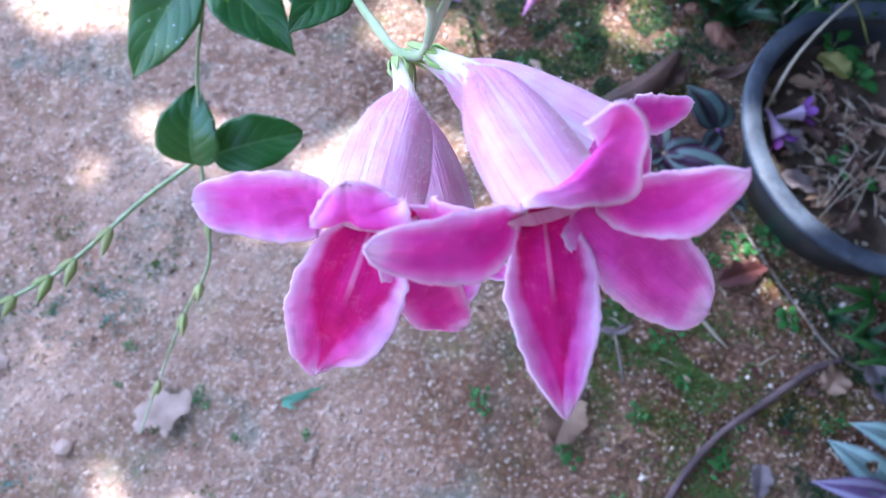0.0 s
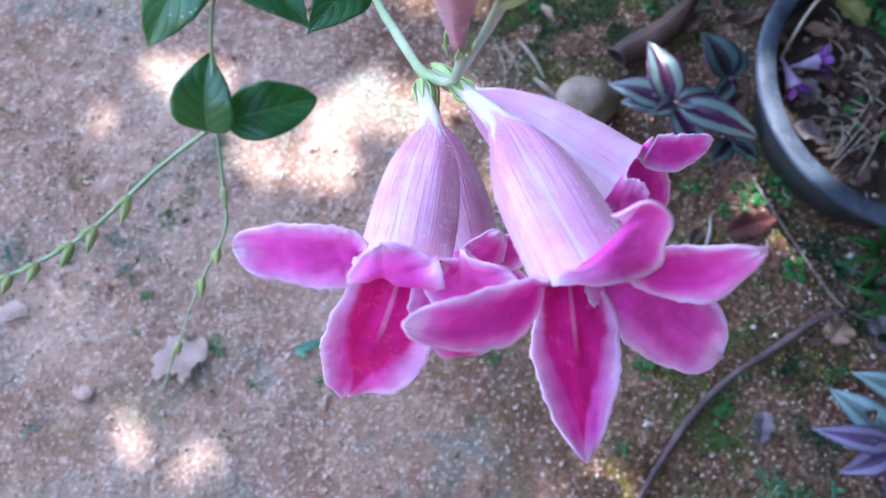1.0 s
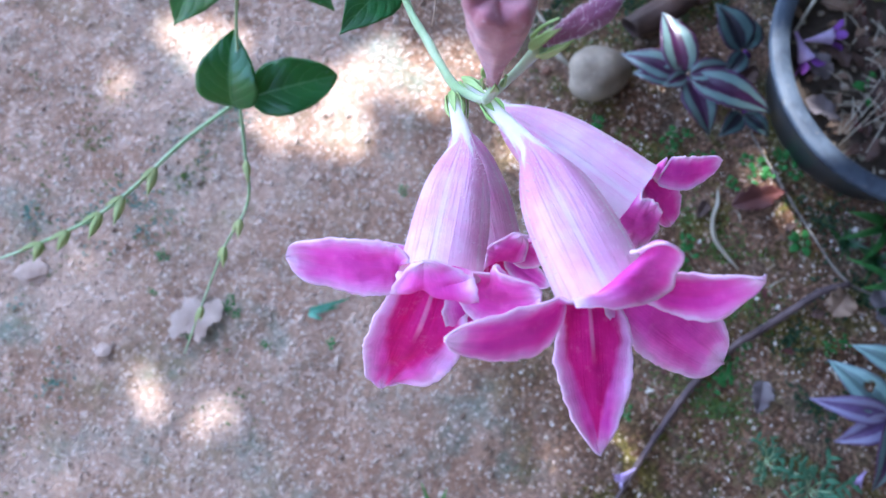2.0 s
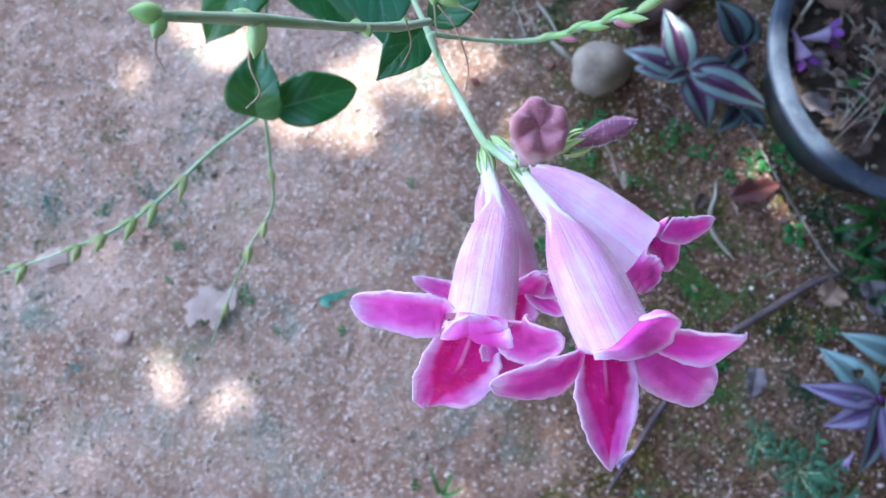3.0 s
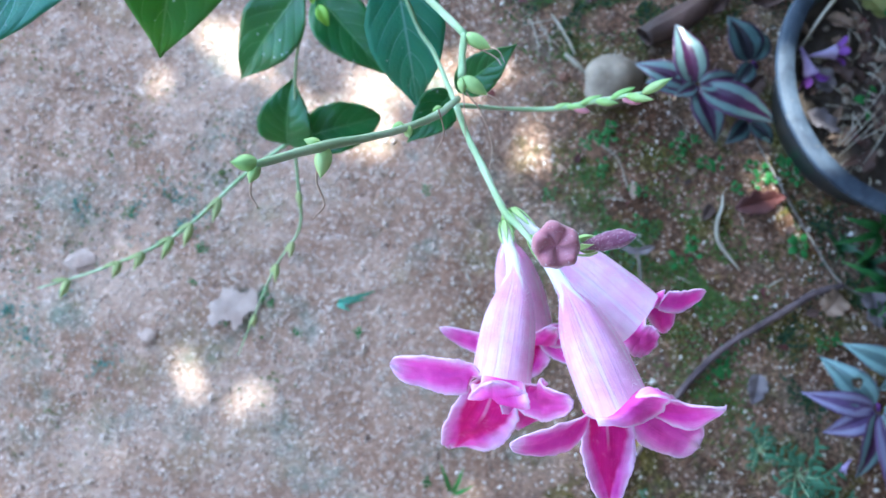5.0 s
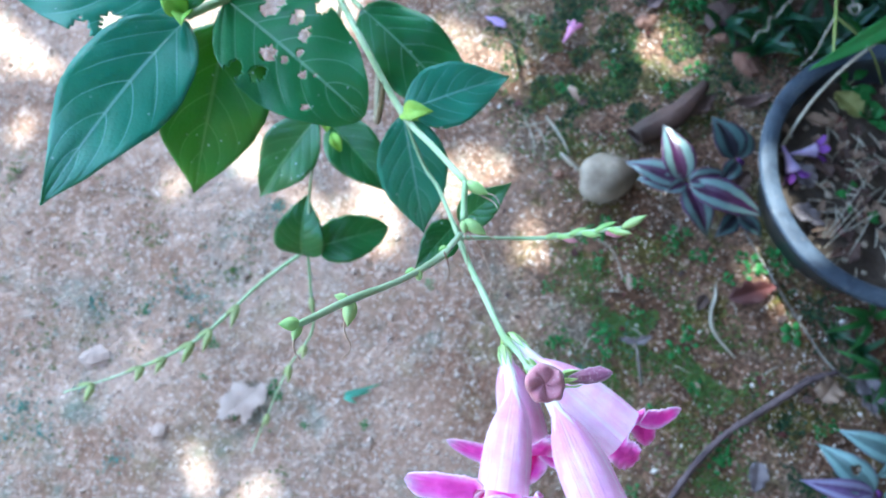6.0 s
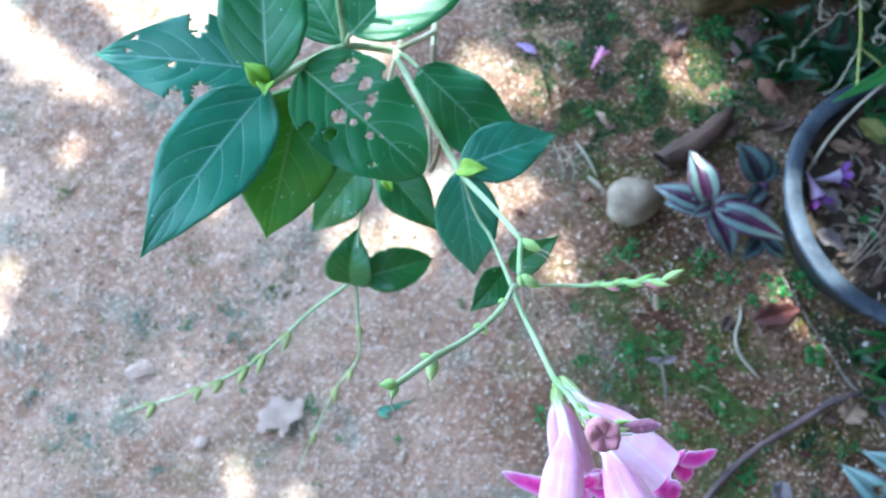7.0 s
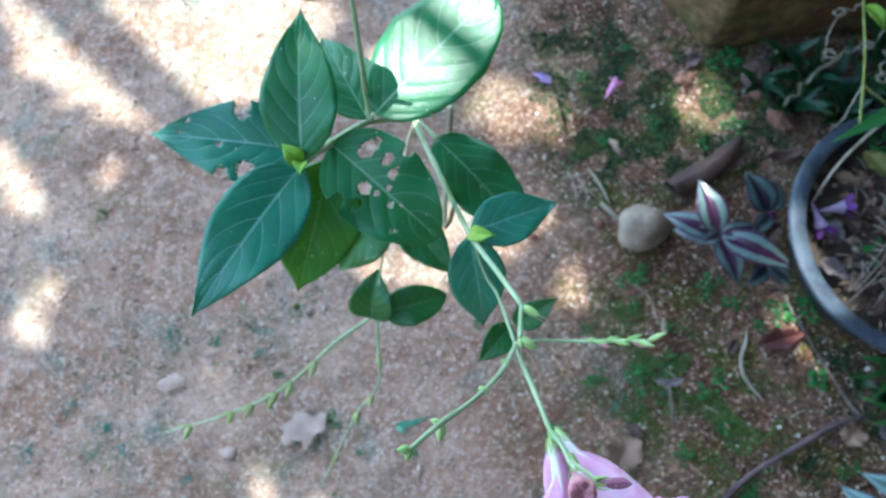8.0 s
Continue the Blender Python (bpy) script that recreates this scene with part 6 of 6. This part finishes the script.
# ---- the tree whose crown breaks up the sunlight ----
# openings in the crown: where the light falls (x, y, z) and how wide it is
OPENINGS = [(-0.300, 0.660, 0, 0.040), (-0.250, 0.635, 0, 0.030), (-0.406, 0.653, 0, 0.022), (-0.390, 0.554, 0, 0.022), (-0.355, 0.552, 0, 0.014), (-0.500, 0.635, 0, 0.032), (-0.512, 0.456, 0, 0.018), (-0.477, 0.284, 0, 0.012), (0.069, 0.557, 0, 0.024), (0.117, 0.552, 0, 0.018), (0.271, 0.574, 0, 0.010), (0.312, 0.576, 0, 0.011), (0.115, 0.356, 0, 0.004), (0.077, 0.360, 0, 0.004), (0.134, 0.354, 0, 0.003), (-0.020, 0.355, 0, 0.016), (0.148, 0.318, 0, 0.005), (0.211, 0.322, 0, 0.003), (0.026, 0.420, 0, 0.013), (-0.012, 0.392, 0, 0.012), (0.066, 0.394, 0, 0.009), (-0.185, 0.413, 0, 0.016), (-0.091, 0.348, 0, 0.013), (-0.178, 0.434, 0, 0.013), (-0.129, 0.429, 0, 0.012), (-0.190, 0.079, 0, 0.007), (-0.130, 0.076, 0, 0.006), (-0.246, 0.021, 0, 0.004), (-0.061, 0.000, 0, 0.005), (-0.188, 0.112, 0, 0.006), (0.090, 0.428, 0, 0.006), (-0.070, 0.610, 0, 0.018), (-0.301, 0.256, 0, 0.006), (-0.190, 0.680, 0, 0.030), (0.013, 0.312, 0.557, 0.012), (0.027, 0.325, 0.561, 0.013), (-0.116, 0.264, 0.569, 0.008), (-0.041, 0.298, 0.578, 0.002), (0.287, 0.432, 0.040, 0.006), (0.373, 0.360, 0.092, 0.008), (0.382, 0.342, 0.092, 0.009), (0.396, 0.324, 0.092, 0.008), (0.383, 0.391, 0.066, 0.003)]


def build_tree():
    ob = thing("tree", "spreading shade tree with dense broad-leaved crown", "tree", at=V(-2.2, 2.6, 0))
    off = -Vector(ob.location)
    part("trunk", tube([(0, 0, -0.05), (0.05, -0.03, 0.8), (0.15, -0.12, 1.7), (0.4, -0.35, 2.5)], [0.17, 0.13, 0.11, 0.09], 24, 14, 0.1), BARK, ob)
    shift = SUN_TO / SUN_TO.z
    for tx, ty in ((0.2, -0.4), (1.0, -0.6), (0.6, 0.4), (-0.4, 0.2), (1.3, 0.5)):
        end = V(tx, ty, 0) + shift * 2.7
        part("limb", tube([(0.35, -0.3, 2.35), tuple((V(0.35, -0.3, 2.35) + end + off) / 2 + V(0, 0, 0.15)), tuple(end + off)], [0.06, 0.014, 0.004], 16, 8, 0.1), BARK, ob)
    spots = [(q.x - q.z * shift.x, q.y - q.z * shift.y, w * 1.15 + 0.005) for q, w in ((V(x, y, z), w) for x, y, z, w in OPENINGS)]
    clean = [(x - z * shift.x, y - z * shift.y, w * 0.8) for x, y, z, w in OPENINGS if 0.03 < z < 0.2]
    verts, faces = [], []
    shape = ((-0.5, 0, 0), (-0.12, 0.27, 0.05), (0.22, 0.2, 0.04), (0.55, 0, -0.05), (0.22, -0.2, 0.04), (-0.12, -0.27, 0.05))

    def reach(gx, gy, wide, deep):
        return math.hypot(gx * (wide if gx > 0.85 else 0.6 if gx > 0 else 1), (gy - 0.25) * (deep if gx > 0.85 and gy < 0.25 else 1)) - 0.15 * noise.noise(V(gx, gy, 0) * 4)

    # two layers, broad leaves and then smaller ones that close the rims of the openings, over the shoot and then further out over the pot
    near, away = random.Random(5), random.Random(6)
    # the outer leaves are an unseen extension, added to dim sky light round the pot
    for r, step, lo, hi, far, outer in ((near, 0.050, 0.055, 0.085, 2.0, False), (near, 0.030, 0.026, 0.042, 2.0, False), (away, 0.050, 0.055, 0.085, 2.5, True)):
        for i in range(int(-1.35 / step), int(far / step)):
            for j in range(int(-far / step), int(1.55 / step)):
                for _ in range(3):
                    gx, gy = (i + r.random()) * step, (j + r.random()) * step
                    size, h = r.uniform(lo, hi), r.uniform(2.1, 2.9)
                    q = Euler((r.uniform(-0.5, 0.2), r.uniform(-0.2, 0.5), r.uniform(0, 6.28))).to_matrix()
                    inner = reach(gx, gy, 0.6, 0.58) <= 1.15
                    if inner == outer or reach(gx, gy, 0.48, 0.42) > 1.15:
                        continue
                    if r.random() > 1.0 + 0.85 * min(0.0, gx + 0.16) + 0.6 * min(0.0, gx + 0.5) or (gx < -0.16 and step < 0.04):
                        continue
                    pts = [q @ (V(*p) * size * 1.5) for p in shape]
                    cast = [(p.x - p.z * shift.x + gx, p.y - p.z * shift.y + gy) for p in pts]
                    ends = [((cast[0][0] * (1 - f) + cast[3][0] * f), (cast[0][1] * (1 - f) + cast[3][1] * f)) for f in (0.25, 0.5, 0.75)]
                    if any((u - x) ** 2 + (v - y) ** 2 < (w * 1.05) ** 2 for x, y, w in spots if abs(gx - x) < 0.2 and abs(gy - y) < 0.2 for u, v in cast + ends):
                        continue
                    # the small openings over the pot and the creeper are cut clean
                    ax, ay = (cast[3][0] - cast[0][0]) / 2, (cast[3][1] - cast[0][1]) / 2
                    bx, by = (cast[1][0] - cast[5][0]) / 2, (cast[1][1] - cast[5][1]) / 2
                    det = ax * by - ay * bx
                    if abs(det) > 1e-9 and any(abs(gx - x) < 0.12 and abs(gy - y) < 0.12 and (((x - gx) * by - (y - gy) * bx) / det / (1 + w / math.hypot(ax, ay))) ** 2 + (((y - gy) * ax - (x - gx) * ay) / det / (1 + w / math.hypot(bx, by))) ** 2 < 1 for x, y, w in clean):
                        continue
                    c = V(gx, gy, 0) + shift * h + off
                    k = len(verts)
                    verts += [tuple(c + p) for p in pts]
                    faces += [(k, k + 1, k + 2, k + 3), (k, k + 3, k + 4, k + 5)]
    raw("crown", verts, faces, CROWN, ob)


build_tree()
